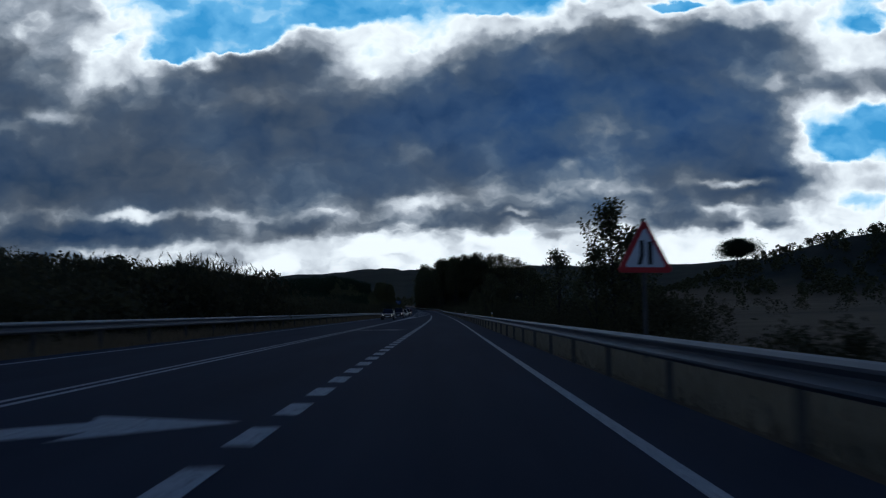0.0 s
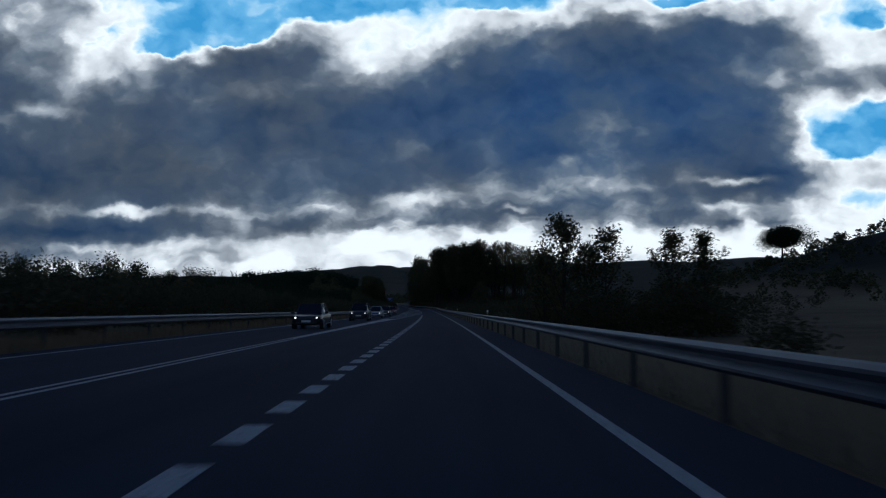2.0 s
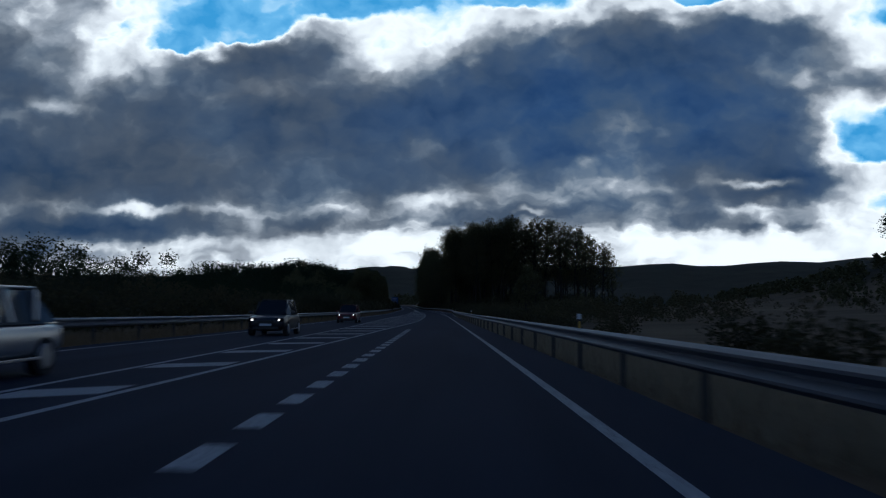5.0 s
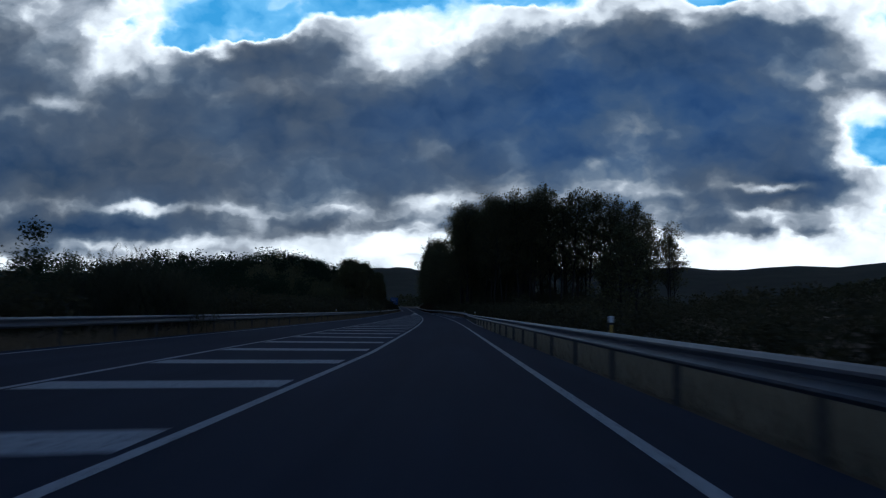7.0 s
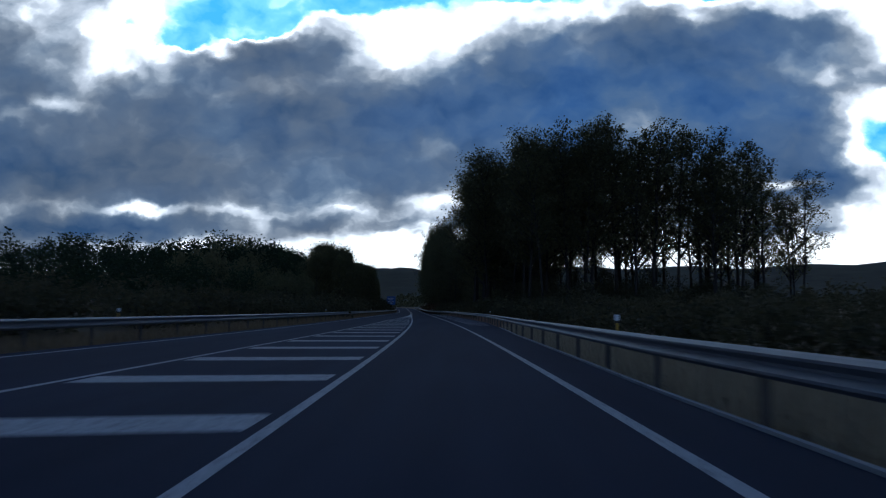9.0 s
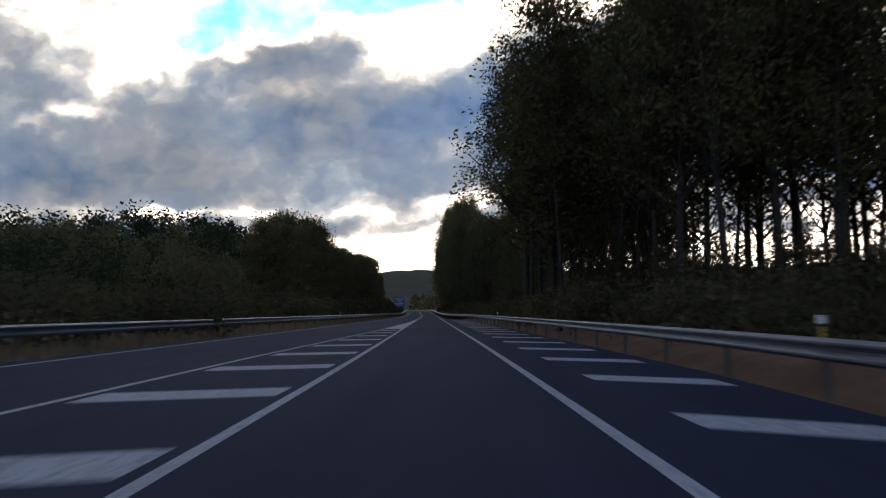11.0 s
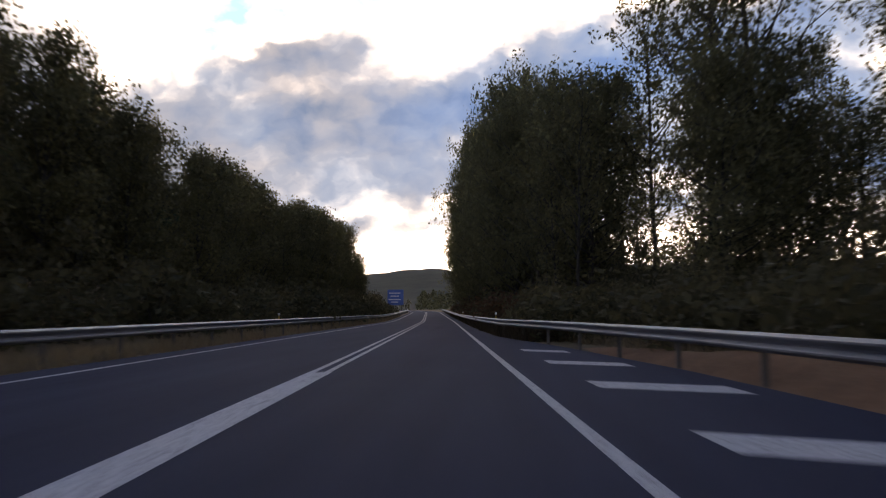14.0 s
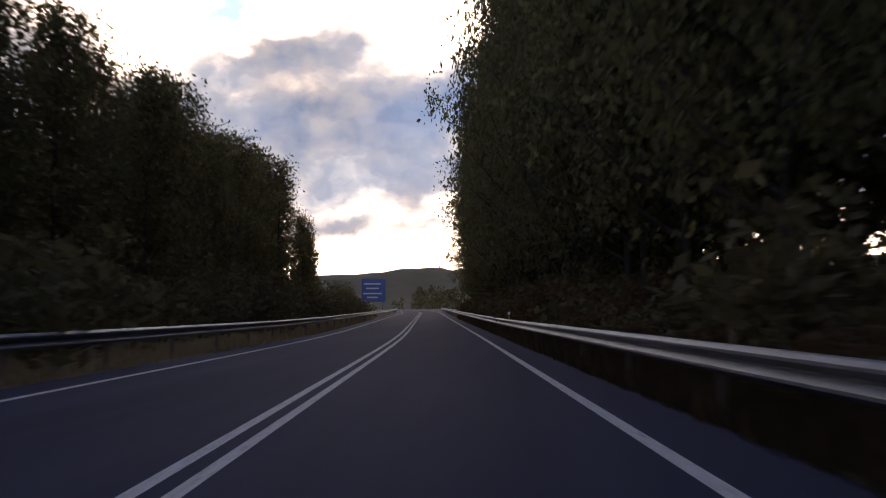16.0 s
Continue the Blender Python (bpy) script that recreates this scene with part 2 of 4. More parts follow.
def ground_height(x, y):
    """Height of the land at arrays of places."""
    x, y = np.asarray(x, float), np.asarray(y, float)
    near = np.argmin((x[:, None] - PX[::4][None]) ** 2 + (y[:, None] - PY[::4][None]) ** 2, axis=1) * 4
    h = HEADING[near]
    n = (x - PX[near]) * np.cos(h) + (y - PY[near]) * np.sin(h)
    s = S[near] + np.clip(-(x - PX[near]) * np.sin(h) + (y - PY[near]) * np.cos(h), -2, 2)
    zr = np.interp(s, S, PZ) + cross_fall(s, n)
    rr = np.interp(s, S, [RIGHT_RAIL(q) for q in S])
    rl = np.interp(s, S, [LEFT_RAIL(q) for q in S])
    dr, dl = n - rr, rl - n
    z = zr - 0.07
    z = z + np.where(dr > 0.3, np.minimum(0.1 * (dr - 0.3), 0.05), 0) + np.where(dl > 0.3, np.minimum(0.1 * (dl - 0.3), 0.05), 0)
    field = np.where(dr > 8, 0.03 * np.minimum(dr - 8, 160), 0) * np.clip((430 - s) / 120, 0.15, 1)
    field += 30 * bump_at(n, 205, 70) * bump_at(s, 345, 130)
    cap = np.interp(s, [0, 150, 350, 500, 600], [1.2, 1.6, 3.0, 8.0, 6.0])
    bank = np.where(dl > 3, np.minimum(0.08 * (dl - 3) + 0.14 * np.maximum(dl - 14, 0) * np.clip((s - 420) / 40, 0, 1), cap), 0)
    z = z + np.where(n > 0, field, bank)
    z += np.where(np.abs(n) > 18, 0.25 * np.sin(x * 0.11 + 1) * np.sin(y * 0.083), 0)
    r, az = np.hypot(x, y - 250), np.degrees(np.arctan2(x, y - 250 + 0.01))
    el = np.interp(az, [-180, -60, -25, -14, -7.5, -3.5, 2, 20, 32, 60, 180], [1.5, 1.8, 2.0, 2.3, 2.95, 3.0, 3.15, 3.2, 3.5, 2.5, 1.5])
    el = el + 0.10 * np.sin(az * 0.9) + 0.05 * np.sin(az * 2.7 + 1) + 0.03 * np.sin(az * 6.1)
    ridge = 2700 * np.tan(np.radians(el)) * np.where(r < 2700, bump_at(r, 2700, 900), 1)
    edge = np.clip((r - 500) / 500, 0, 1)
    return z * (1 - edge) + edge * (-6 + 0 * r) + ridge * np.clip((r - 700) / 600, 0, 1)


def spread(fine, step, limit, grow=1.12):
    """Steps that widen outwards from the stretch `fine`."""
    a, b = fine
    mid = list(np.arange(a, b + 0.1, step))
    lo, hi, d = [], [], step
    x = a
    while x > -limit:
        d = min(d * grow, 160)
        x -= d
        lo.append(x)
    x, d = b, step
    while x < limit:
        d = min(d * grow, 160)
        x += d
        hi.append(x)
    return np.array(lo[::-1] + mid + hi)


gx, gy = spread((-60, 24), 2.0, 4300), spread((-40, 640), 4.0, 4300)
GX, GY = np.meshgrid(gx, gy)
GZ = ground_height(GX.ravel(), GY.ravel())
w = len(gx)
gi = (np.arange(len(gy) - 1)[:, None] * w + np.arange(w - 1)[None]).ravel()
tagged(mesh_object("ground", np.stack([GX.ravel(), GY.ravel(), GZ], 1), np.stack([gi, gi + 1, gi + w + 1, gi + w], 1), M_GROUND, smooth=True),
       "rolling dry meadow and wooded hills under cloud", "ground", kind="structure")


def rest(x, y):
    return float(ground_height([x], [y])[0])


def stand(s, n, turn=0.0, scale=1.0, sink=0.05):
    """A pose on the ground beside the road."""
    p = at(s, n)
    return pose(p.x, p.y, rest(p.x, p.y) - sink, 0, 0, turn) @ Matrix.Diagonal((scale, scale, scale, 1))


# ---------------------------------------------------------------- road and markings
END = 760
road = tagged(ribbon("road", -110, END, lambda s: LEFT_RAIL(s) + 0.55, lambda s: RIGHT_RAIL(s) - 0.12, 0, M_ASPHALT, thick=0.4, across=6),
              "dark grey asphalt road with worn white markings", "road", kind="structure")


def stripe_line(name, s0, s1, centre, width, label):
    ob = ribbon(name, s0, s1, lambda s: centre(s) - width / 2, lambda s: centre(s) + width / 2, 0.005, M_PAINT, road, 1.5)
    return tagged(ob, label)


stripe_line("edge_line", -110, END, RIGHT_LINE, 0.16, "solid white edge line")
stripe_line("edge_line", -110, END, LEFT_LINE, 0.15, "solid white edge line")
stripe_line("centre_line", -110, 88, lambda s: CENTRE_LINE(s) - 0.13, 0.12, "solid white line of a double centre line")
stripe_line("centre_line", -110, 88, lambda s: CENTRE_LINE(s) + 0.13, 0.12, "solid white line of a double centre line")
tagged(ribbon("painted_wedge", 88, 150, lambda s: CENTRE_LINE(s) - 0.2, lambda s: HATCH_LINE(s) + 0.1, 0.005, M_PAINT, road, 1.5), "solid white painted wedge")
stripe_line("hatch_border", 150, 378, CENTRE_LINE, 0.14, "solid white line bordering the hatching")
for a, b in ((150, 253.6), (254.9, 378)):
    stripe_line("hatch_border", a, b, HATCH_LINE, 0.15, "solid white line bordering the hatching")
tagged(ribbon("painted_wedge", 378, 430, lambda s: CENTRE_LINE(s) - 0.07, lambda s: HATCH_LINE(s) + 0.09, 0.005, M_PAINT, road, 1.5), "solid white painted wedge")
stripe_line("centre_line", 430, END, CENTRE_LINE, 0.13, "solid white line of a double centre line")
stripe_line("centre_line", 430, END, HATCH_LINE, 0.13, "solid white line of a double centre line")


def slanted(name, s, n0, n1, s_left, s_right, length, parent):
    """A bar across the road from n0 (at s_left past s) to n1 (at s_right past s)."""
    k = 6
    verts, faces = [], []
    for i in range(k + 1):
        f = i / k
        d = s + s_left + (s_right - s_left) * f
        for e in (0, length):
            verts.append(at(d + e, n0 + (n1 - n0) * f, 0.006))
    for i in range(k):
        faces.append((2 * i, 2 * i + 2, 2 * i + 3, 2 * i + 1))
    return mesh_object(name, verts, faces, M_PAINT, parent)


for i in range(-1, 42):
    s = 228.4 + 5.42 * (i - 13)
    if 155 < s < 377:
        slanted("hatch_bar", s, CENTRE_LINE(s) + 0.18, HATCH_LINE(s) - 0.22, -2.35, -1.45, 1.22, road)
for i in range(-3, 18):
    s = 344.7 + 5.55 * i
    if s < 440:
        slanted("hatch_bar", s, 2.72, max(3.0, RIGHT_RAIL(s) - 0.62), -1.25, -2.3, 1.2, road)

dash = None
for i in range(-15, 95):
    s = 5.3 + 2.012 * i
    if s < 193:
        if dash is None:
            bm = bmesh.new()
            box(bm, (0.28, 1.0, 0.006), Matrix.Translation((0, 0, 0.003)))
            first = part("dash", bm, M_PAINT, road)
            first.matrix_local = pose(*at(s, -1.87, 0.001), 0, 0, turn_at(s))
            dash = first.data
        else:
            p = at(s, -1.87, 0.001)
            shared("dash", dash, road, pose(p.x, p.y, p.z, 0, 0, turn_at(s)))


def merge_arrow(s):
    """A painted arrow that sends the lane to the right."""
    outline = [(-6.0, -1.3), (-4.9, -1.2), (-3.5, 0.0), (-3.6, -0.5), (-2.2, 0.8), (-3.9, 1.2), (-3.75, 0.7), (-5.0, -0.3)]
    m = [at(s + d, n, 0.006) for n, d in outline]
    ob = mesh_object("merge_arrow", m, [range(len(m))], M_PAINT, road, "white painted arrow bending to the right")
    return ob


merge_arrow(7.4)
merge_arrow(48.0)

# pale edging at the foot of the rail, where the shoulder narrows
ribbon("edging", 262, 318, lambda s: RIGHT_RAIL(s) - 0.14, lambda s: RIGHT_RAIL(s) - 0.06, 0.04, M_KERB, road, 2, 0.12)


# bare soil bank behind the rail where the shoulder widens
def soil_bank(s0, s1):
    verts, faces = [], []
    prof = ((-0.1, -0.05), (0.15, 0.06), (0.5, 0.26), (0.95, 0.42), (1.5, 0.46), (2.2, 0.2))
    k = len(prof)
    steps = np.arange(s0, s1 + 0.1, 1.0)
    for s in steps:
        fade = min(1.0, (s - s0) / 14, (s1 - s) / 14) if s0 < s < s1 else 0.0
        for o, z in prof:
            ragged = 0.14 * (math.sin(s * 0.9) + math.sin(s * 2.3 + 1) + math.sin(s * 0.31)) / 2 - 0.1 if o < 0.3 else 0.0
            wob = 0.05 * math.sin(s * 1.3 + o * 4) + 0.04 * math.sin(s * 0.47 + o)
            verts.append(at(s, RIGHT_RAIL(s) + o + ragged * fade, (0.02 if o < 0 else -0.06) * fade - 0.06 * (1 - fade) + (z + wob * (z > 0.1)) * fade))
    for i in range(len(steps) - 1):
        for j in range(k - 1):
            q = i * k + j
            faces.append((q, q + 1, q + k + 1, q + k))
    tagged(mesh_object("soil_bank", verts, faces, M_SOIL, smooth=True), "low reddish bare soil bank behind the barrier", "bank", kind="structure")


soil_bank(312, 442)


# ---------------------------------------------------------------- guard rails
def beam_profile():
    """The W of the beam: offsets towards the road and heights."""
    pts = [(0.0, 0.44), (0.035, 0.455), (0.08, 0.49), (0.08, 0.52), (0.02, 0.565), (0.0, 0.58), (0.0, 0.61), (0.02, 0.625), (0.08, 0.67), (0.08, 0.70), (0.035, 0.735), (0.0, 0.75)]
    return pts


def guard_rail(name, side, rail, s0, s1, label):
    root = empty(name, Matrix(), label, "guard rail", "guard rails along the road")
    prof = beam_profile()
    bm = bmesh.new()
    box(bm, (0.10, 0.06, 0.85), Matrix.Translation((0, 0, 0.2)), 0.008)
    post = None
    bm2 = bmesh.new()
    box(bm2, (0.12, 0.1, 0.2), Matrix.Translation((-side * 0.06, 0, 0.6)), 0.01)
    spacer = None
    s = s0
    while s < s1:
        verts, faces = [], []
        ext = 0.03
        for k in range(3):
            d = s + (4.0 + ext) * k / 2
            for q in (0.0, 0.006):
                for off, z in prof:
                    verts.append(at(d, rail(d) - side * (0.13 + off - q), z + 0.1))
        L = len(prof)
        for k in range(2):
            a, b = k * 2 * L, (k + 1) * 2 * L
            for q in (0, L):
                for j in range(L - 1):
                    faces.append((a + q + j, a + q + j + 1, b + q + j + 1, b + q + j))
            faces.append((a, b, b + L, a + L))
            faces.append((a + L - 1, a + 2 * L - 1, b + 2 * L - 1, b + L - 1))
        mesh_object("beam", verts, faces, M_STEEL, root, smooth=False)
        d = s + 2
        p = at(d, rail(d), 0.1)
        m = pose(p.x, p.y, p.z, 0, 0, turn_at(d))
        if post is None:
            post = part("post", bm, M_POST, root)
            post.matrix_local = m
            spacer = part("spacer", bm2, M_POST, root)
            spacer.matrix_local = m
        else:
            shared("post", post.data, root, m)
            shared("spacer", spacer.data, root, m)
        s += 4.0
    return root


guard_rail("guard_rail", 1, RIGHT_RAIL, 0.9 - 40, 640, "galvanised steel crash barrier on short dark posts")
guard_rail("guard_rail", -1, LEFT_RAIL, 2.0 - 40, 640, "galvanised steel crash barrier above dry grass")


def delineator(s, n):
    p = at(s, n, 0.66)
    root = empty("delineator", pose(p.x, p.y, p.z, 0, 0, turn_at(s)), "white delineator with black band and amber reflector on the barrier", "delineator", "delineators on the crash barriers")
    bm = bmesh.new()
    box(bm, (0.09, 0.05, 0.12), Matrix.Translation((0, 0, 0.05)), 0.01)
    part("foot", bm, M_WHITE, root)
    bm = bmesh.new()
    box(bm, (0.085, 0.04, 0.26), Matrix.Translation((0, 0, 0.24)), 0.01)
    band = part("band", bm, M_BLACK, root, "black band")
    bm = bmesh.new()
    box(bm, (0.05, 0.008, 0.17), Matrix.Translation((0, -0.025, 0.24)), 0.003)
    part("reflector", bm, M_AMBER, band, "amber reflector strip")
    bm = bmesh.new()
    box(bm, (0.1, 0.04, 0.12), Matrix.Translation((0, 0, 0.43)), 0.012)
    part("cap", bm, M_WHITE, root)


for s in (51, 107, 163, 219, 278, 335, 392, 454.8, 508):
    delineator(s, RIGHT_RAIL(s))
for s in (403, 455, 340, 290):
    delineator(s, LEFT_RAIL(s))


# ---------------------------------------------------------------- clouds
def cloud_material():
    """Backlit clouds: thin parts shine, thick parts turn slate blue, gaps show the sky."""
    m = Nodes("cloud_layer")
    p = m.vec("SUBTRACT", m.place(), (0, 0, 1.2))
    xyz = m.add("SeparateXYZ")
    m.put(xyz.inputs[0], p)
    ahead = m.math("MAXIMUM", xyz.outputs[1], 900.0)
    join = m.add("CombineXYZ")
    m.put(join.inputs[0], m.math("DIVIDE", xyz.outputs[0], ahead))
    high = m.math("DIVIDE", xyz.outputs[2], ahead)
    m.put(join.inputs[1], high)
    uv = join.outputs[0]
    # ragged outlines: the place is pushed about at three scales
    wide = m.vec("MULTIPLY", uv, (1.0, 1.3, 1.0))
    q = uv
    for scale, detail, x, y in ((7, 2, 0.035, 0.026), (21, 2, 0.036, 0.03), (60, 3, 0.017, 0.014)):
        push = m.vec("SUBTRACT", m.noise(wide, scale, detail, 0.5, True), (0.5, 0.5, 0.5))
        q = m.vec("ADD", q, m.vec("MULTIPLY", push, (x, y, 0)))

    def lump(u, v, ru, rv):
        d = m.vec("MULTIPLY", m.vec("SUBTRACT", q, (u, v, 0)), (1 / ru, 1 / rv, 0))
        return m.vec("DOT_PRODUCT", d, d, 1)

    thick = 0.2
    for u, v, ru, rv, amp in LEFT_BANK + RIGHT_BANK:
        d = lump(u, v, ru, rv)
        g = m.math("EXPONENT", m.math("MULTIPLY", m.math("POWER", d, 1.6), -0.6))
        thick = m.math("MULTIPLY_ADD", g, amp * 0.86, thick)
    for u, v, ru, rv, amp in LOW_LAYERS:
        thick = m.math("MULTIPLY_ADD", m.math("EXPONENT", m.math("MULTIPLY", lump(u, v, ru, rv), -1.0)), amp, thick)
    # heaped relief, lit from above: each scale against itself a little higher up
    body = m.math("MULTIPLY_ADD", thick, 1.6, -0.25, True)
    shade = None
    for scale, flat, rise, detail, amp in ((5.5, 1.5, 0.035, 2, 1.0), (11.5, 1.25, 0.022, 2.5, 1.45), (26, 1.4, 0.011, 3, 0.7), (58, 1.3, 0.006, 3, 0.22)):
        at_place = m.vec("MULTIPLY", m.vec("ADD", uv, m.vec("MULTIPLY", m.vec("SUBTRACT", q, uv), (0.8, 0.8, 0))), (1.0, flat, 1.0))
        here = m.noise(at_place, scale, detail, 0.48)
        above = m.noise(m.vec("ADD", at_place, (0.0, rise, 0.0)), scale, detail, 0.48)
        heap = m.math("MULTIPLY_ADD", m.math("SUBTRACT", above, here), amp * 1.1, m.math("MULTIPLY", m.math("SUBTRACT", here, 0.5), amp))
        shade = heap if shade is None else m.math("ADD", shade, heap)
    thick = m.math("MULTIPLY_ADD", shade, m.math("MULTIPLY_ADD", body, 0.42, 0.42), thick)
    # long thin layers towards the horizon
    layer = m.math("SUBTRACT", m.noise(m.vec("MULTIPLY", q, (1.0, 3.4, 1.0)), 13, 4, 0.5), 0.5)
    low = m.math("MULTIPLY_ADD", high, -1 / 0.05, 0.1 / 0.05)
    low = m.math("EXPONENT", m.math("MULTIPLY", m.math("MULTIPLY", low, low), -1.0))
    thick = m.math("ADD", thick, m.math("MULTIPLY", m.math("MULTIPLY", layer, low), 0.9))
    # bright thin places, then gaps of clear sky
    for spots, level, hard in ((BRIGHT_TOPS + GLINTS + EAST_LIGHT, 0.19, 1.1), (BLUE_GAPS, 0.02, 1.9)):
        for u, v, ru, rv, amp in spots:
            g = m.math("EXPONENT", m.math("MULTIPLY", m.math("POWER", lump(u, v, ru, rv), 1.4), -0.8))
            g = m.math("MULTIPLY", g, amp * hard, None, True)
            mixed = m.add("Mix")
            m.put(mixed.inputs[0], g)
            m.put(mixed.inputs[2], thick)
            m.put(mixed.inputs[3], m.math("MULTIPLY_ADD", shade, 0.22, level))
            thick = mixed.outputs[0]
    # away from the view ahead: unseen broken cloud, made clearer behind, heavier overhead to shape light
    whole = m.noise(m.vec("MULTIPLY", p, (1 / 4700, 1 / 4700, 1 / 2600)), 2.2, 5, 0.55)
    round_about = m.math("MULTIPLY_ADD", whole, 2.2, -0.2)
    clear = m.math("MULTIPLY", xyz.outputs[1], -1.4 / 4600, None, True)
    heavy = m.math("MULTIPLY_ADD", xyz.outputs[2], 1.5 / 4600, -0.45, True)
    round_about = m.math("MULTIPLY_ADD", clear, -0.28, m.math("MULTIPLY_ADD", heavy, 0.3, round_about))
    side = m.math("ABSOLUTE", m.math("DIVIDE", xyz.outputs[0], ahead))
    off = m.math("MAXIMUM", m.math("MULTIPLY_ADD", side, 5.0, -3.6, True), m.math("MULTIPLY_ADD", high, 4.0, -1.9, True))
    blend = m.add("Mix")
    m.put(blend.inputs[0], off)
    m.put(blend.inputs[2], thick)
    m.put(blend.inputs[3], round_about)
    f = m.math("MULTIPLY_ADD", blend.outputs[0], 0.84, 0.02)
    f = m.math("MINIMUM", f, m.math("MULTIPLY_ADD", f, 0.55, 0.27))
    # haze hides the blue near the horizon
    f = m.math("MAXIMUM", f, m.math("MULTIPLY", m.math("MULTIPLY_ADD", high, -9.0, 1.75, True), 0.165))
    color = m.ramp(f, [(0.0, (0.055, 0.31, 0.62)), (0.06, (0.16, 0.46, 0.76)), (0.11, (0.5, 0.74, 0.92)), (0.16, (0.97, 1.0, 1.0)), (0.22, (0.74, 0.77, 0.80)),
                       (0.33, (0.36, 0.39, 0.435)), (0.48, (0.155, 0.182, 0.22)), (0.66, (0.066, 0.09, 0.13)), (0.95, (0.02, 0.044, 0.092))])
    # grey undersides and slate folds
    fold = m.math("MULTIPLY_ADD", m.noise(m.vec("MULTIPLY", q, (1.0, 1.6, 1.0)), 6.0, 3, 0.5), 4.0, -1.5, True)
    fold = m.mix(fold, (0.88, 0.99, 1.09), (1.12, 1.04, 0.97))
    color = m.mix(m.math("MULTIPLY_ADD", f, 3.0, -0.9, True), color, m.mix(1.0, color, fold, "MULTIPLY"))
    # the great bank turns blue with depth
    deep = m.math("MULTIPLY", m.math("EXPONENT", m.math("MULTIPLY", lump(0.2, 0.25, 0.3, 0.11), -1.0)), m.math("MULTIPLY_ADD", f, 2.5, -1.0, True))
    color = m.mix(m.math("MULTIPLY", deep, 0.75), color, m.mix(1.0, color, (0.55, 1.0, 1.5), "MULTIPLY"))
    # unseen sky dimmed blue at sides and overhead, brighter behind, to light road and trees
    unseen_tint = m.mix(clear, (0.36, 0.54, 0.91), (0.72, 0.92, 1.28))
    color = m.mix(off, color, m.mix(1.0, color, unseen_tint, "MULTIPLY"))
    e = m.add("Emission")
    m.put(e.inputs[0], color)
    e.inputs[1].default_value = 1.15
    m.put(m.out.inputs[0], e.outputs[0])
    return m.mat


# each: sideways and upward slope of the way to it, half-widths, strength
# the grey bank over the road's left
LEFT_BANK = [
    (-0.408, 0.199, 0.221, 0.07, 0.55), (-0.224, 0.265, 0.14, 0.066, 0.5), (-0.555, 0.169, 0.125, 0.055, 0.5), (-0.106, 0.199, 0.125, 0.066, 0.4),
    (-0.294, 0.315, 0.07, 0.031, 0.4), (-0.577, 0.346, 0.088, 0.096, 0.42), (-0.334, 0.155, 0.243, 0.029, 0.22), (-0.769, 0.214, 0.147, 0.103, 0.6),
    (-0.644, 0.309, 0.081, 0.066, 0.25), (-0.209, 0.337, 0.081, 0.031, 0.5),
    (-0.401, 0.265, 0.081, 0.024, 0.3), (-0.224, 0.232, 0.074, 0.025, 0.25), (-0.246, 0.14, 0.169, 0.018, 0.25)]
# the great blue-slate bank
RIGHT_BANK = [
    (0.181, 0.261, 0.228, 0.077, 0.72), (0.395, 0.265, 0.092, 0.092, 0.5), (0.306, 0.346, 0.147, 0.033, 0.4), (0.432, 0.353, 0.059, 0.037, 0.3),
    (0.012, 0.221, 0.125, 0.074, 0.35), (0.292, 0.177, 0.206, 0.037, 0.4), (0.203, 0.317, 0.096, 0.044, 0.25), (0.542, 0.291, 0.041, 0.022, 0.3),
    (0.675, 0.309, 0.088, 0.059, 0.3),
    (0.085, 0.287, 0.081, 0.041, 0.3), (0.424, 0.155, 0.066, 0.019, 0.4)]
# flat layers over the horizon
LOW_LAYERS = [
    (-0.401, 0.098, 0.158, 0.018, 0.85), (-0.548, 0.088, 0.096, 0.024, 0.6), (-0.176, 0.104, 0.044, 0.009, 0.45),
    (-0.091, 0.103, 0.044, 0.011, 0.45), (0.049, 0.112, 0.088, 0.015, 0.6), (0.196, 0.124, 0.096, 0.016, 0.55), (0.314, 0.109, 0.066, 0.01, 0.5),
    (0.387, 0.138, 0.11, 0.015, 0.5), (0.373, 0.102, 0.025, 0.006, 0.45), (0.428, 0.105, 0.021, 0.006, 0.4), (-0.069, 0.065, 0.016, 0.004, 0.3),
    (0.148, 0.085, 0.022, 0.006, 0.3), (0.505, 0.135, 0.019, 0.009, 0.25), (-0.297, 0.065, 0.074, 0.007, 0.18), (-0.511, 0.063, 0.081, 0.009, 0.45),
    (0.549, 0.177, 0.022, 0.01, 0.2), (0.468, 0.155, 0.033, 0.016, 0.4)]
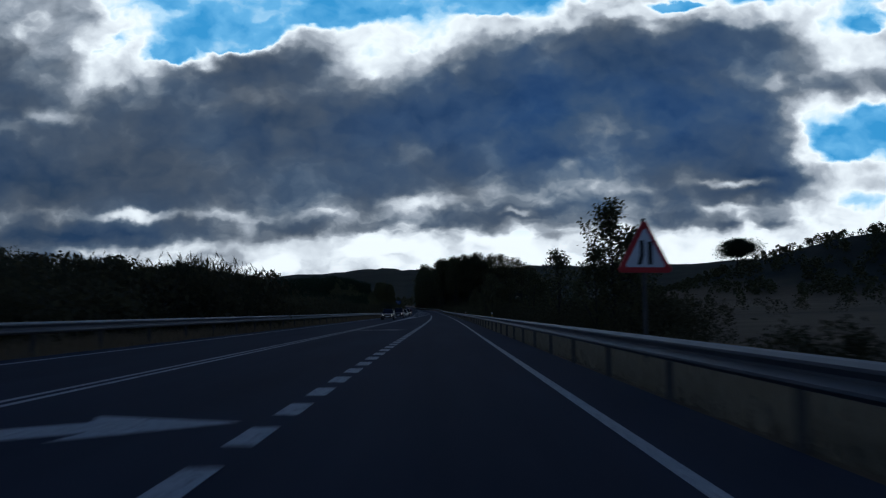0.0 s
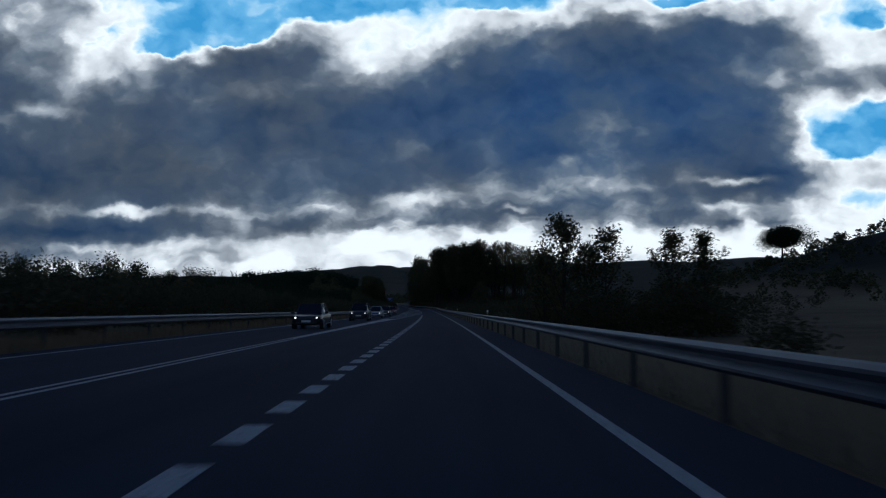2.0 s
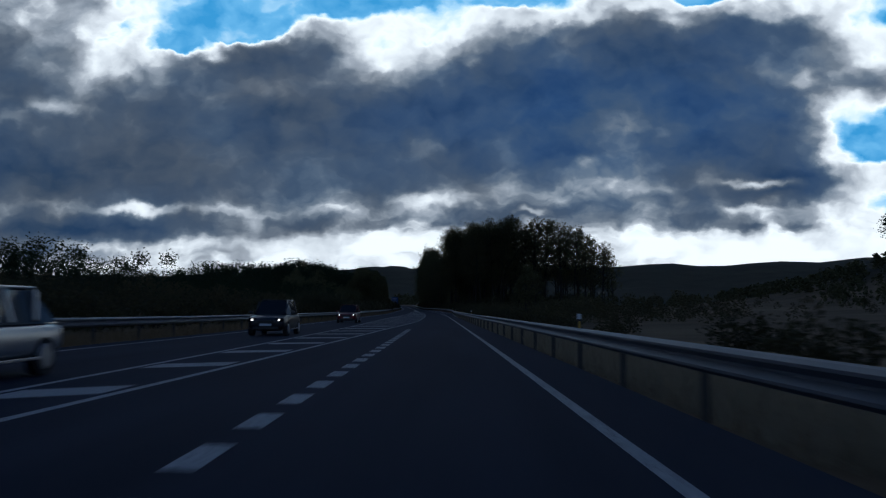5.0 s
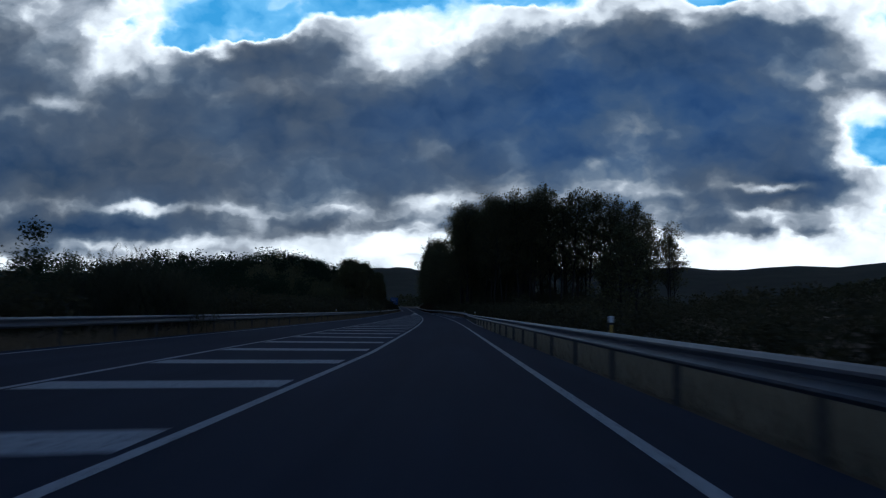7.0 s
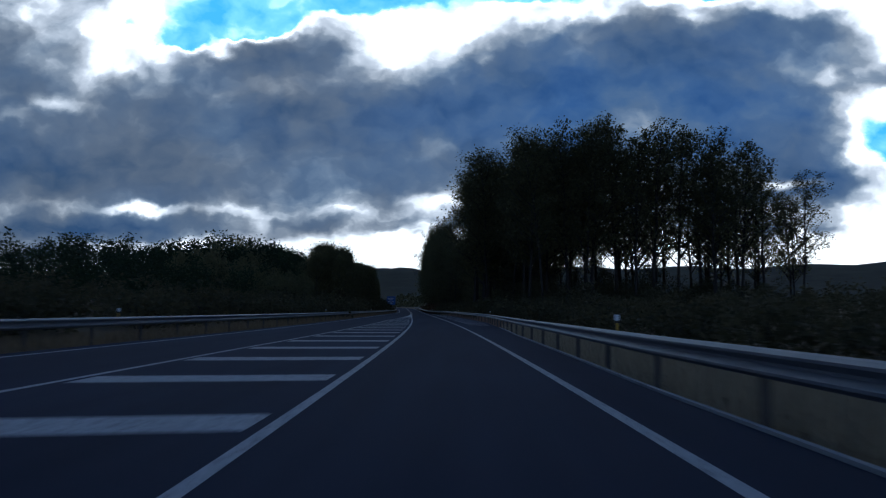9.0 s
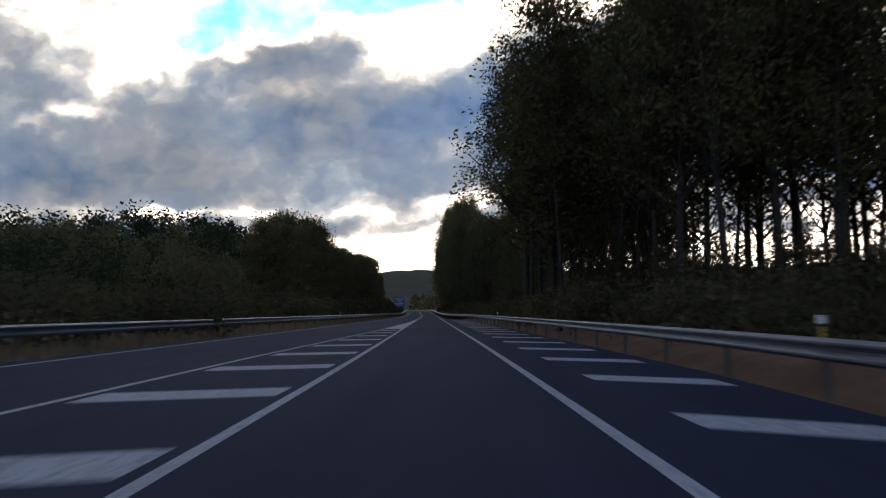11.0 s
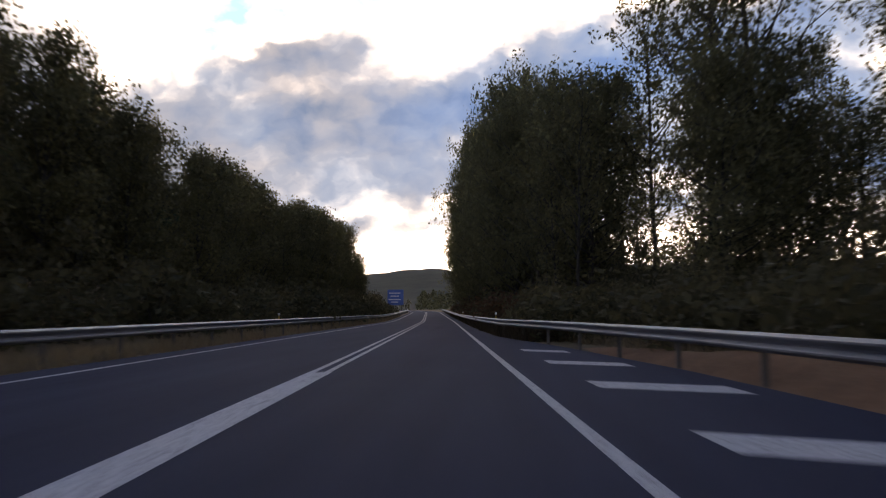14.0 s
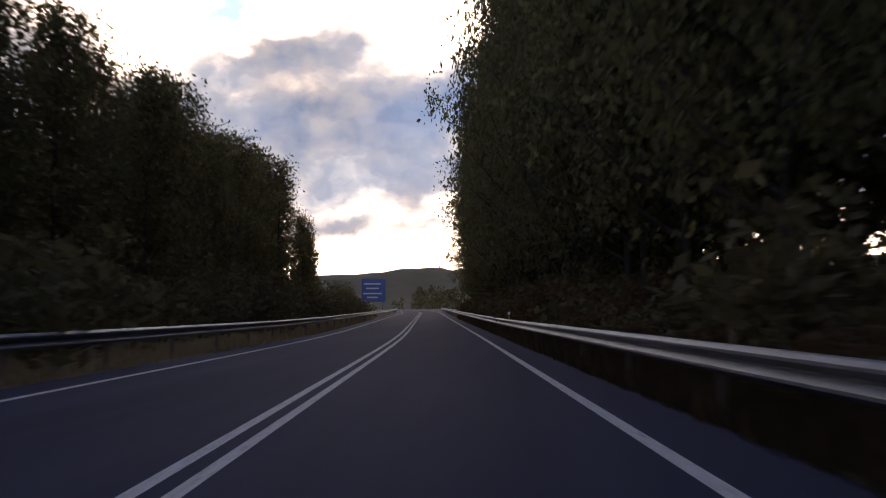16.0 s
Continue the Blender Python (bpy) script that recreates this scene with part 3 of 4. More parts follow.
# shining tops near the hidden sun
BRIGHT_TOPS = [
    (-0.088, 0.342, 0.053, 0.046, 0.95), (-0.018, 0.37, 0.046, 0.028, 0.85), (0.071, 0.367, 0.066, 0.009, 0.75), (0.166, 0.377, 0.044, 0.009, 0.6),
    (0.247, 0.389, 0.044, 0.009, 0.7), (-0.397, 0.365, 0.031, 0.044, 0.6), (-0.441, 0.339, 0.044, 0.044, 0.15), (-0.52, 0.256, 0.025, 0.013, 0.55),
    (-0.57, 0.239, 0.019, 0.01, 0.5), (-0.482, 0.295, 0.022, 0.018, 0.3), (-0.224, 0.367, 0.059, 0.005, 0.45), (-0.321, 0.329, 0.019, 0.01, 0.7),
    (0.38, 0.381, 0.044, 0.012, 0.6),
    (0.281, 0.367, 0.024, 0.01, 0.6), (-0.349, 0.367, 0.022, 0.007, 0.5), (-0.316, 0.381, 0.019, 0.006, 0.5)]
# thin places within the banks
GLINTS = [
    (-0.408, 0.12, 0.047, 0.008, 0.8), (-0.533, 0.124, 0.037, 0.007, 0.3), (-0.283, 0.118, 0.066, 0.005, 0.5), (-0.255, 0.106, 0.012, 0.012, 0.6),
    (-0.213, 0.23, 0.019, 0.016, 0.3), (-0.036, 0.205, 0.021, 0.016, 0.35), (0.159, 0.183, 0.016, 0.009, 0.45), (0.023, 0.313, 0.013, 0.007, 0.45),
    (-0.036, 0.135, 0.031, 0.011, 0.7), (0.099, 0.12, 0.015, 0.005, 0.7), (0.387, 0.156, 0.043, 0.007, 0.8), (0.373, 0.121, 0.034, 0.005, 0.7),
    (-0.154, 0.239, 0.015, 0.022, 0.2), (0.446, 0.287, 0.016, 0.015, 0.5),
    (-0.231, 0.28, 0.066, 0.016, 0.22), (-0.165, 0.225, 0.037, 0.022, 0.22)]
# bright cloud beyond the great bank and along the horizon
EAST_LIGHT = [
    (0.504, 0.242, 0.032, 0.031, 0.95), (0.52, 0.365, 0.052, 0.037, 0.75), (0.468, 0.387, 0.044, 0.022, 0.6), (0.527, 0.144, 0.059, 0.021, 0.75),
    (0.571, 0.331, 0.044, 0.022, 0.7), (0.395, 0.077, 0.243, 0.015, 0.95), (0.027, 0.068, 0.221, 0.013, 0.75), (-0.224, 0.076, 0.177, 0.01, 0.6),
    (0.483, 0.184, 0.015, 0.018, 0.5), (0.571, 0.088, 0.118, 0.052, 0.7), (-0.106, 0.085, 0.147, 0.007, 0.5),
    (0.402, 0.313, 0.066, 0.033, 0.22), (0.527, 0.324, 0.044, 0.044, 0.3)]
# clear sky
BLUE_GAPS = [
    (-0.286, 0.367, 0.074, 0.029, 1.0), (-0.165, 0.39, 0.063, 0.011, 1.0), (-0.36, 0.339, 0.029, 0.015, 0.9), (0.063, 0.389, 0.041, 0.011, 0.9),
    (0.31, 0.401, 0.029, 0.007, 0.9), (0.535, 0.205, 0.038, 0.025, 1.0), (0.577, 0.239, 0.034, 0.025, 1.0), (-0.099, 0.306, 0.021, 0.006, 0.15),
    (0.568, 0.37, 0.016, 0.013, 0.7), (-0.062, 0.427, 0.221, 0.022, 0.9), (0.527, 0.427, 0.147, 0.018, 0.7), (0.638, 0.214, 0.059, 0.044, 0.9),
    (0.557, 0.133, 0.029, 0.012, 0.35),
    (-0.253, 0.416, 0.14, 0.033, 1.0), (0.063, 0.412, 0.066, 0.019, 0.9),
    (-0.165, 0.389, 0.081, 0.015, 1.0), (-0.091, 0.398, 0.066, 0.009, 0.9)]


def cloud_dome():
    verts, faces = [], []
    a_n, e_n, r = 64, 20, 4600.0
    for j in range(e_n + 1):
        e = math.radians(-4 + 94 * j / e_n)
        for i in range(a_n):
            a = 2 * math.pi * i / a_n
            verts.append((r * math.cos(e) * math.sin(a), 250 + r * math.cos(e) * math.cos(a), r * math.sin(e)))
    for j in range(e_n):
        for i in range(a_n):
            k = (i + 1) % a_n
            faces.append((j * a_n + i, (j + 1) * a_n + i, (j + 1) * a_n + k, j * a_n + k))
    return tagged(mesh_object("backdrop_clouds", verts, faces, cloud_material(), smooth=True), "heavy backlit clouds with bright gaps of blue sky", "sky", kind="structure")


cloud_dome()


# ---------------------------------------------------------------- plants
def leaves(rng, centres, spreads, count, size, slim=0.55, upright=0.0):
    """Many small four-sided leaves round the centres."""
    pick = rng.integers(0, len(centres), count)
    c = np.asarray(centres)[pick] + np.clip(rng.normal(0, 1, (count, 3)), -1.7, 1.7) * np.asarray(spreads)[pick][:, None]
    a = rng.normal(0, 1, (count, 3))
    a[:, 2] = a[:, 2] * (1 - upright) + upright * (2.2 + 0.4 * rng.random(count))
    a /= np.linalg.norm(a, axis=1)[:, None]
    b = np.cross(a, rng.normal(0, 1, (count, 3)))
    b /= np.linalg.norm(b, axis=1)[:, None] + 1e-9
    k = size * (0.6 + 0.8 * rng.random(count))[:, None]
    v = np.stack([c - a * k, c + b * k * slim, c + a * k, c - b * k * slim], 1).reshape(-1, 3)
    f = np.arange(count * 4).reshape(-1, 4)
    return v, f


def tubes(polylines, sides=6):
    """Tapered limbs; each is a list of (place, radius)."""
    verts, faces = [], []
    for pts in polylines:
        base = len(verts)
        for i, (p, r) in enumerate(pts):
            q = pts[min(i + 1, len(pts) - 1)][0] - pts[max(i - 1, 0)][0]
            x = q.orthogonal().normalized()
            y = q.normalized().cross(x)
            for k in range(sides):
                t = 2 * math.pi * k / sides
                verts.append(p + (x * math.cos(t) + y * math.sin(t)) * r)
        for i in range(len(pts) - 1):
            for k in range(sides):
                a, b = base + i * sides + k, base + i * sides + (k + 1) % sides
                faces.append((a, b, b + sides, a + sides))
        faces.append(tuple(base + (len(pts) - 1) * sides + k for k in range(sides)))
    return verts, faces


def grow_tree(seed, height, bare, radius, limbs, rise, count, leaf, leaf_mat, name, label, lean=0.0, top=0.75, clump=0.6, trunk=0.02, slim=0.55):
    """A tree with a bent tapered trunk, limbs that fork, and leaves in clumps."""
    rng = np.random.default_rng(seed)
    root = empty(name, Matrix.Translation((0, 0, -500)), label, "tree")
    bend = Vector((rng.normal(0, 0.03) + lean, rng.normal(0, 0.03), 0)) * height

    def axis(f):
        return Vector((bend.x * f ** 1.5, bend.y * f ** 1.5, height * f))

    stem = [(axis(f) + Vector((rng.normal(0, 0.006), rng.normal(0, 0.006), 0)) * height * f, height * trunk * (1 - 0.93 * f) + 0.01) for f in np.linspace(0, 0.96, 9)]
    lines, cs, sp = [], [], []
    for i in range(limbs):
        f = bare + (0.94 - bare) * (i + rng.random()) / limbs
        az = i * 2.4 + rng.normal(0, 0.4)
        # reach: widest at `top` of the way up the crown
        g = (f - bare) / (1 - bare)
        reach = radius * max(0.25, 1 - abs(g - (1 - top)) ** 1.6 * 1.3) * (0.7 + 0.5 * rng.random())
        start = axis(f)
        out = Vector((math.cos(az), math.sin(az), 0))
        end = start + out * reach + Vector((0, 0, reach * rise * (0.7 + 0.6 * rng.random())))
        end.z = min(end.z, height * 1.0)
        mid = start.lerp(end, 0.5) + Vector((0, 0, -0.06 * reach))
        r = height * trunk * 0.36 * (1 - 0.7 * g) + 0.012
        lines.append([(start, r), (mid, r * 0.65), (end, r * 0.2)])
        for t in (0.45, 0.7, 0.95):
            c = start.lerp(end, t) + Vector(rng.normal(0, 0.12 * reach, 3))
            cs.append(tuple(c))
            sp.append(clump * (0.6 + 0.6 * rng.random()) * (0.6 + 0.5 * t))
            if t > 0.5:
                side = Vector(np.clip(rng.normal(0, 0.26 * reach, 3), -0.4 * reach, 0.4 * reach))
                side.z = abs(side.z) * 0.8
                lines.append([(start.lerp(end, t - 0.15), r * 0.4), (c + side, r * 0.1)])
                cs.append(tuple(c + side))
                sp.append(clump * (0.5 + 0.5 * rng.random()))
    for f in np.linspace(0.7, 1.0, 4):
        cs.append(tuple(axis(f)))
        sp.append(clump * 0.6)
    v, f = tubes([stem] + lines, 5)
    mesh_object("trunk", v, f, M_BARK, root, smooth=True)
    v, f = leaves(rng, cs, sp, count, leaf, slim)
    mesh_object("crown", v, f, leaf_mat, root)
    return root


def grow_bush(seed, height, radius, count, leaf, leaf_mat, name, label, upright=0.0, slim=0.5, lumps=26):
    rng = np.random.default_rng(seed)
    root = empty(name, Matrix.Translation((0, 0, -500)), label, "bush")
    lines, cs, sp = [], [], []
    for i in range(lumps):
        a, d = rng.random() * 6.28, radius * math.sqrt(rng.random())
        z = height * (0.2 + 0.75 * rng.random() * (1 - 0.6 * (d / radius) ** 2))
        c = Vector((d * math.cos(a), d * math.sin(a), z))
        cs.append(tuple(c))
        sp.append(radius * 0.2 * (0.6 + 0.7 * rng.random()))
        if i < 12:
            lines.append([(Vector((c.x * 0.15, c.y * 0.15, 0)), 0.035), (Vector((c.x * 0.6, c.y * 0.6, z * 0.6)), 0.02), (c, 0.006)])
    v, f = tubes(lines, 5)
    mesh_object("stem", v, f, M_BARK, root)
    v, f = leaves(rng, cs, sp, count, leaf, slim, upright)
    v[:, 2] = np.maximum(v[:, 2], 0.02)
    mesh_object("foliage", v, f, leaf_mat, root)
    return root


POPLAR = "tall dark poplar with bare lower trunk and airy leaves"
poplars = [grow_tree(11 + k, 22, 0.18 + 0.06 * k, 3.2, 34, 1.0, 8500, 0.122, M_LEAF, "poplar_tree", POPLAR, lean=0.03 * (k - 1), clump=0.7, trunk=0.008) for k in range(4)]
THICK = "dense dark green broadleaf tree beside the road"
broads = [grow_tree(31 + k, 16, 0.12, 4.4, 44, 0.55, 13000, 0.132, M_LEAF_DARK, "broadleaf_tree", THICK, clump=0.66, top=0.62, trunk=0.014) for k in range(3)]
backs = [grow_tree(36, 16, 0.12, 4.6, 36, 0.55, 3800, 0.24, M_LEAF_DARK, "broadleaf_tree", THICK, clump=0.85, top=0.62, trunk=0.014)]
AIRY = "tall airy poplar with bare trunk and small pale leaves"
airy = [grow_tree(21 + k, 26, 0.3, 3.6, 36, 1.15, 9600, 0.118, M_LEAF, "airy_poplar", AIRY, lean=0.05 * (k - 0.5), clump=0.62, trunk=0.009) for k in range(2)]
lacy = [grow_tree(61 + k, 26, 0.26, 3.6, 32, 1.15, 3300, 0.165, M_LEAF, "airy_poplar", AIRY, lean=0.04 * (k - 0.5), clump=0.5, trunk=0.009) for k in range(2)]
SLIM = "slender leafy tree on the roadside bank"
slims = [grow_tree(41 + k, 14, 0.1, 2.7, 30, 1.1, 7000, 0.142, M_LEAF, "bank_tree", SLIM, clump=0.6, top=0.7, trunk=0.013) for k in range(3)]
SAPLING = "young roadside tree with sparse fluttering leaves"
saplings = [grow_tree(51 + k, 5.4, 0.06, 1.1, 26, 1.7, 2700, 0.078, M_LEAF_DARK, "young_tree", SAPLING, clump=0.22, trunk=0.012, top=0.8) for k in range(3)]
umbrella = grow_tree(81, 12, 0.42, 7.0, 70, 0.3, 26000, 0.21, M_NEEDLE, "umbrella_pine", "umbrella pine with a flat wide dark crown", clump=1.1, top=0.9, trunk=0.03)
SHRUB = "dark unkempt shrub behind the crash barrier"
bushes = [grow_bush(91 + k, 2.6, 2.0, 780, 0.16, M_LEAF_BUSH, "shrub", SHRUB) for k in range(4)]
rusty = [grow_bush(101 + k, 2.4, 1.9, 1700, 0.12, M_LEAF_RUST, "reddish_shrub", "reddish brown autumn shrub beside the road") for k in range(2)]
brooms = [grow_bush(111 + k, 3.2, 2.2, 1350, 0.25, M_BROOM, "broom_bush", "spiky upright broom bush on the bank", 0.85, 0.1, 34) for k in range(2)]
for ob in poplars + broads + backs + slims + lacy + airy:
    ob["group"] = "trees of the roadside grove"
for ob in bushes + rusty + brooms:
    ob["group"] = "shrubs along the road"
SIZES = {"poplar_tree": 22, "broadleaf_tree": 16, "bank_tree": 14, "airy_poplar": 26, "young_tree": 5.4, "umbrella_pine": 12, "shrub": 2.6, "reddish_shrub": 2.4, "broom_bush": 3.2}
PLANTED = set()


def plant(kinds, s, n, height, rng, wide=1.0, sink=0.1):
    """A copy of one of the kinds, that tall, beside the road."""
    ob = kinds[int(rng.integers(len(kinds)))]
    k = height / SIZES[ob.name.split(".")[0]]
    p = at(s, n)
    m = pose(p.x, p.y, rest(p.x, p.y) - sink, 0, 0, float(rng.random() * 360)) @ Matrix.Diagonal((k * wide, k * wide, k, 1))
    if ob.name not in PLANTED:
        PLANTED.add(ob.name)
        ob.matrix_basis = m
    else:
        c = copy_thing(ob, Matrix())
        c.matrix_basis = m


def rough_plant(rng, shape, count, leaf):
    """Leaves alone, one metre tall, for what stands too far or too thick to tell apart."""
    k = 40
    z = rng.random(k)
    r = {"round": 0.42 * np.sqrt(np.maximum(0.05, 1 - (2 * z - 0.9) ** 2)), "spire": 0.24 * (1.02 - z), "mound": 0.75 * np.sqrt(np.maximum(0.03, 1 - z ** 2))}[shape]
    a = rng.random(k) * 6.28
    d = r * np.sqrt(rng.random(k))
    cs = np.stack([d * np.cos(a), d * np.sin(a), 0.04 + 0.9 * z], 1)
    return leaves(rng, cs, np.full(k, 0.07), count, leaf, 0.5, 0.5 if shape == "spire" else 0.0)[0]


def thicket(name, spots, shape, count, leaf, material, label, category, seed):
    """Many rough plants, (s, n, height, width), joined into one growth."""
    r = np.random.default_rng(seed)
    kinds = [rough_plant(r, shape, count, leaf) for _ in range(5)]
    where = [at(s, n) for s, n, h, wd in spots]
    zs = ground_height([p.x for p in where], [p.y for p in where])
    out = []
    for (s, n, h, wd), p, z in zip(spots, where, zs):
        a = r.random() * 6.28
        v = kinds[int(r.integers(5))] * np.array([h * wd, h * wd, h])
        out.append(np.stack([v[:, 0] * math.cos(a) - v[:, 1] * math.sin(a) + p.x, v[:, 0] * math.sin(a) + v[:, 1] * math.cos(a) + p.y, v[:, 2] + z - 0.05], 1))
    v = np.concatenate(out)
    tagged(mesh_object(name, v, np.arange(len(v)).reshape(-1, 4), material), label, category, kind="stuff")


rng = np.random.default_rng(5)
# young trees beyond the barrier at the start
for s, n, h in ((31, 6.8, 5.6), (33, 8.4, 3.6), (47, 7.0, 4.9), (49, 8.5, 3.2), (59, 6.85, 4.25), (95.5, 6.05, 5.75), (97, 8.4, 5.3), (94.8, 11.0, 4.9), (95.5, 12.9, 4.9), (118.3, 8.45, 5.4), (119.5, 9.5, 4.0),
                (262, 13.3, 7.7), (264, 15, 6.9)):
    plant(saplings, s, n, h, rng)
side_rng = np.random.default_rng(23)
for s, n, h in ((30.6, 6.0, 3.8), (31.6, 7.6, 4.4), (118.8, 7.7, 3.7), (59.4, 7.6, 3.5), (97.2, 5.3, 4.3), (96.6, 7.3, 4.4), (263, 12.2, 5.6)):
    plant(saplings, s, n, h, side_rng)
# the tall grove
for s in np.arange(364, 432, 8.0):
    for n in np.arange(9.9, 55, 6.0):
        if s > 425 - 8 * (n - 11) / 50 or (n < 14 and s > 400) or (n < 12 and s < 378) or (n > 28 and rng.random() < 0.55) or (n > 30 and s > 396) or (n < 26 and s < 396 and n > 12 and rng.random() < 0.4):
            continue
        h = np.interp(n, [8, 18, 32, 44, 60], [25, 26.5, 26.5, 20.5, 14.5]) * (0.92 + 0.14 * rng.random())
        plant(lacy if n > 27 or s > 405 else airy if s > 392 else poplars, s + rng.normal(0, 1.2), n + rng.normal(0, 1.0), h, rng, 1.0)
for s, n, h in ((386, 9.6, 25.5), (393, 11, 25), (390, 13.5, 26)):
    plant(poplars, s, n, h, rng, 1.6)
for s, n, h in ((375, 21, 26), (382, 25, 26), (379, 13, 25.5), (388, 17, 26), (380, 15.5, 26.5), (372, 17, 26.5)):
    plant(poplars, s, n, h, rng, 1.1)
for s, n, h in ((396, 8.8, 25), (399, 9.6, 25.5), (365, 22, 27.5)):
    plant(airy, s, n, h, rng, 1.35)
for s, n, h in ((368, 14, 25.5), (366, 19, 27), (367, 26, 28), (364, 30, 27), (366, 34, 26.5), (363, 38, 25), (364, 42, 23.5), (366, 46, 21.5), (363, 50, 19.5)):
    plant(lacy, s, n, h, rng, 1.15)
# denser trees at the edge of the road
for s in (404, 410, 416):
    plant(broads, s, 15 + rng.normal(0, 0.5), 4.5 + rng.random(), rng)
for s, n, h in ((453, 17, 11), (457, 19.5, 12), (455, 22.5, 12), (449, 25, 11), (472, 11.4, 19), (477, 12.2, 20), (490, 14, 20.5)):
    plant(broads, s, n, h, rng, 0.95)
for s, n, h in ((426, 17, 25), (432, 20, 26), (437, 16.5, 25), (443, 19, 26), (447, 23, 26)):
    plant(airy if s > 430 else lacy, s, n, h, rng, 0.9)
for s, n, h in ((431, 14.8, 10.5), (437, 17, 11.5), (449.5, 13.2, 13), (451, 16, 14)):
    plant(broads, s, n, h, side_rng, 0.85)
for s, n, h in ((415, 19, 24), (419, 24, 25), (423, 16, 24), (424, 28, 25), (429, 23, 25), (434, 27, 25), (412, 26, 24)):
    plant(lacy, s, n, h, side_rng, 0.9)
for s in np.arange(467, 590, 4.2):
    h = np.interp(s, [467, 475, 490, 500, 540, 566, 590], [17, 19, 23, 25, 28, 22, 15]) * (0.86 + 0.24 * rng.random())
    n = np.interp(s, [467, 475, 500, 525, 566], [9.6, 9.2, 8.6, 7.2, 6.9])
    plant(broads if s > 487 else poplars if s > 481 else lacy, s, n + rng.normal(0, 0.4), h, rng, 0.85 * min(1.0, 18.5 / h))
    if s > 492:
        plant(backs, s + 2, n + 3.6 + rng.normal(0, 0.5), h * 0.8, rng, 0.9)
for s, n, h in ((452, 15.2, 28), (461, 16.5, 27), (466, 18.5, 28), (471, 16, 26)):
    plant(airy if s < 460 else lacy, s, n, h, rng, 0.9)
for s in np.arange(452, 510, 12.0):
    for n in (23, 35) if s > 470 else (36,):
        plant(lacy, s + rng.normal(0, 2), n + rng.normal(0, 2), 21 + 4 * rng.random(), rng, 0.9)
for s, n, h in ((372, 45, 25), (376, 50, 23), (380, 47, 24), (384, 53, 22), (388, 49, 22), (392, 52, 20), (378, 56, 19), (384, 59, 18), (372, 33, 27), (378, 36, 27.5), (370, 39, 26.5), (376, 42, 25.5)):
    plant(lacy, s, n, h, rng, 1.2)
more = np.random.default_rng(91)
for s, n, h in ((371, 30, 25.5), (377, 29, 25.5), (383, 33, 25), (374, 39, 23), (381, 44, 21), (387, 37, 22.5)):
    plant(lacy, s, n, h, more, 1.2)
# trees on the left bank
for s in np.arange(424, 577, 4.4):
    h = np.interp(s, [424, 432, 446, 454, 460, 466, 482, 505, 552, 560, 600], [11.6, 13.6, 14.2, 14.0, 13.6, 12.0, 12.2, 13.6, 15.2, 11.5, 4]) * (0.9 + 0.18 * rng.random())
    n = LEFT_RAIL(s) - 9.5
    plant(slims, s, n + rng.normal(0, 0.7), h, rng, 0.85)
    if int(s) % 2 or s < 462:
        plant(slims, s + 2, n - 4.5 + rng.normal(0, 1), h * 1.05, rng, 1.1)
# shrubs near the barriers
for s in np.arange(-10, 345, 4.6):
    if rng.random() < np.interp(s, [0, 210, 235], [0.55, 0.6, 1.0]):
        plant(bushes, s + rng.normal(0, 1), RIGHT_RAIL(s) + 4.6 + rng.normal(0, 0.7), np.interp(s, [0, 210, 240, 290, 340], [1.1, 1.3, 1.5, 1.5, 2.1]) * (0.7 + 0.6 * rng.random()), rng, 1.15)
for s in np.arange(345, 590, 3.6):
    kind = rusty if (s > 455 and rng.random() < 0.45) else bushes
    plant(kind, s + rng.normal(0, 0.8), RIGHT_RAIL(s) + 2.7 + 0.6 * rng.random(), 2.4 * (0.75 + 0.5 * rng.random()), rng, 1.1)
low_rng = np.random.default_rng(63)
for s in np.arange(446, 540, 1.4):
    plant(rusty if low_rng.random() < 0.4 else bushes, s, RIGHT_RAIL(s) + 1.1 + 0.6 * low_rng.random(), 0.8 + 0.5 * low_rng.random(), low_rng, 1.0)
for s in np.arange(-10, 590, 5.2):
    tall = np.interp(s, [0, 60, 110, 200, 300, 420, 600], [2.2, 2.6, 1.8, 1.8, 2.4, 2.8, 3.0])
    plant(bushes, s + rng.normal(0, 1), LEFT_RAIL(s) - 4.2 + rng.normal(0, 0.7), tall * (0.75 + 0.5 * rng.random()), rng, 1.1)
for s in np.arange(-6, 230, 4.6):
    plant(brooms, s + rng.normal(0, 1.5), LEFT_RAIL(s) - 9 + rng.normal(0, 1.5), np.interp(s, [0, 30, 62, 80, 150, 230], [3.4, 3.6, 4.0, 3.3, 3.3, 2.6]) * (0.75 + 0.4 * rng.random()), rng, 1.0)
for s in np.arange(46, 60, 1.5):
    plant(brooms, s, -15.5 + rng.normal(0, 1.4), 4.6 * (0.8 + 0.3 * rng.random()), rng, 0.9)
for s in np.arange(238, 249, 1.5):
    plant(brooms, s, -15.5 + low_rng.normal(0, 1.0), 3.4 + 0.6 * low_rng.random(), low_rng, 0.9)
plant([umbrella], 396, 167, 15, rng, 1.15)

# growth too thick or far to tell apart
spots, brush, growth = [], [], []
for s in np.arange(214, 345, 3.0):
    for k in (8, 12, 17, 23):
        brush.append((s + rng.normal(0, 1), RIGHT_RAIL(s) + k + rng.normal(0, 1), (1.7 + 0.035 * k) * (0.7 + 0.6 * rng.random()), 0.9))
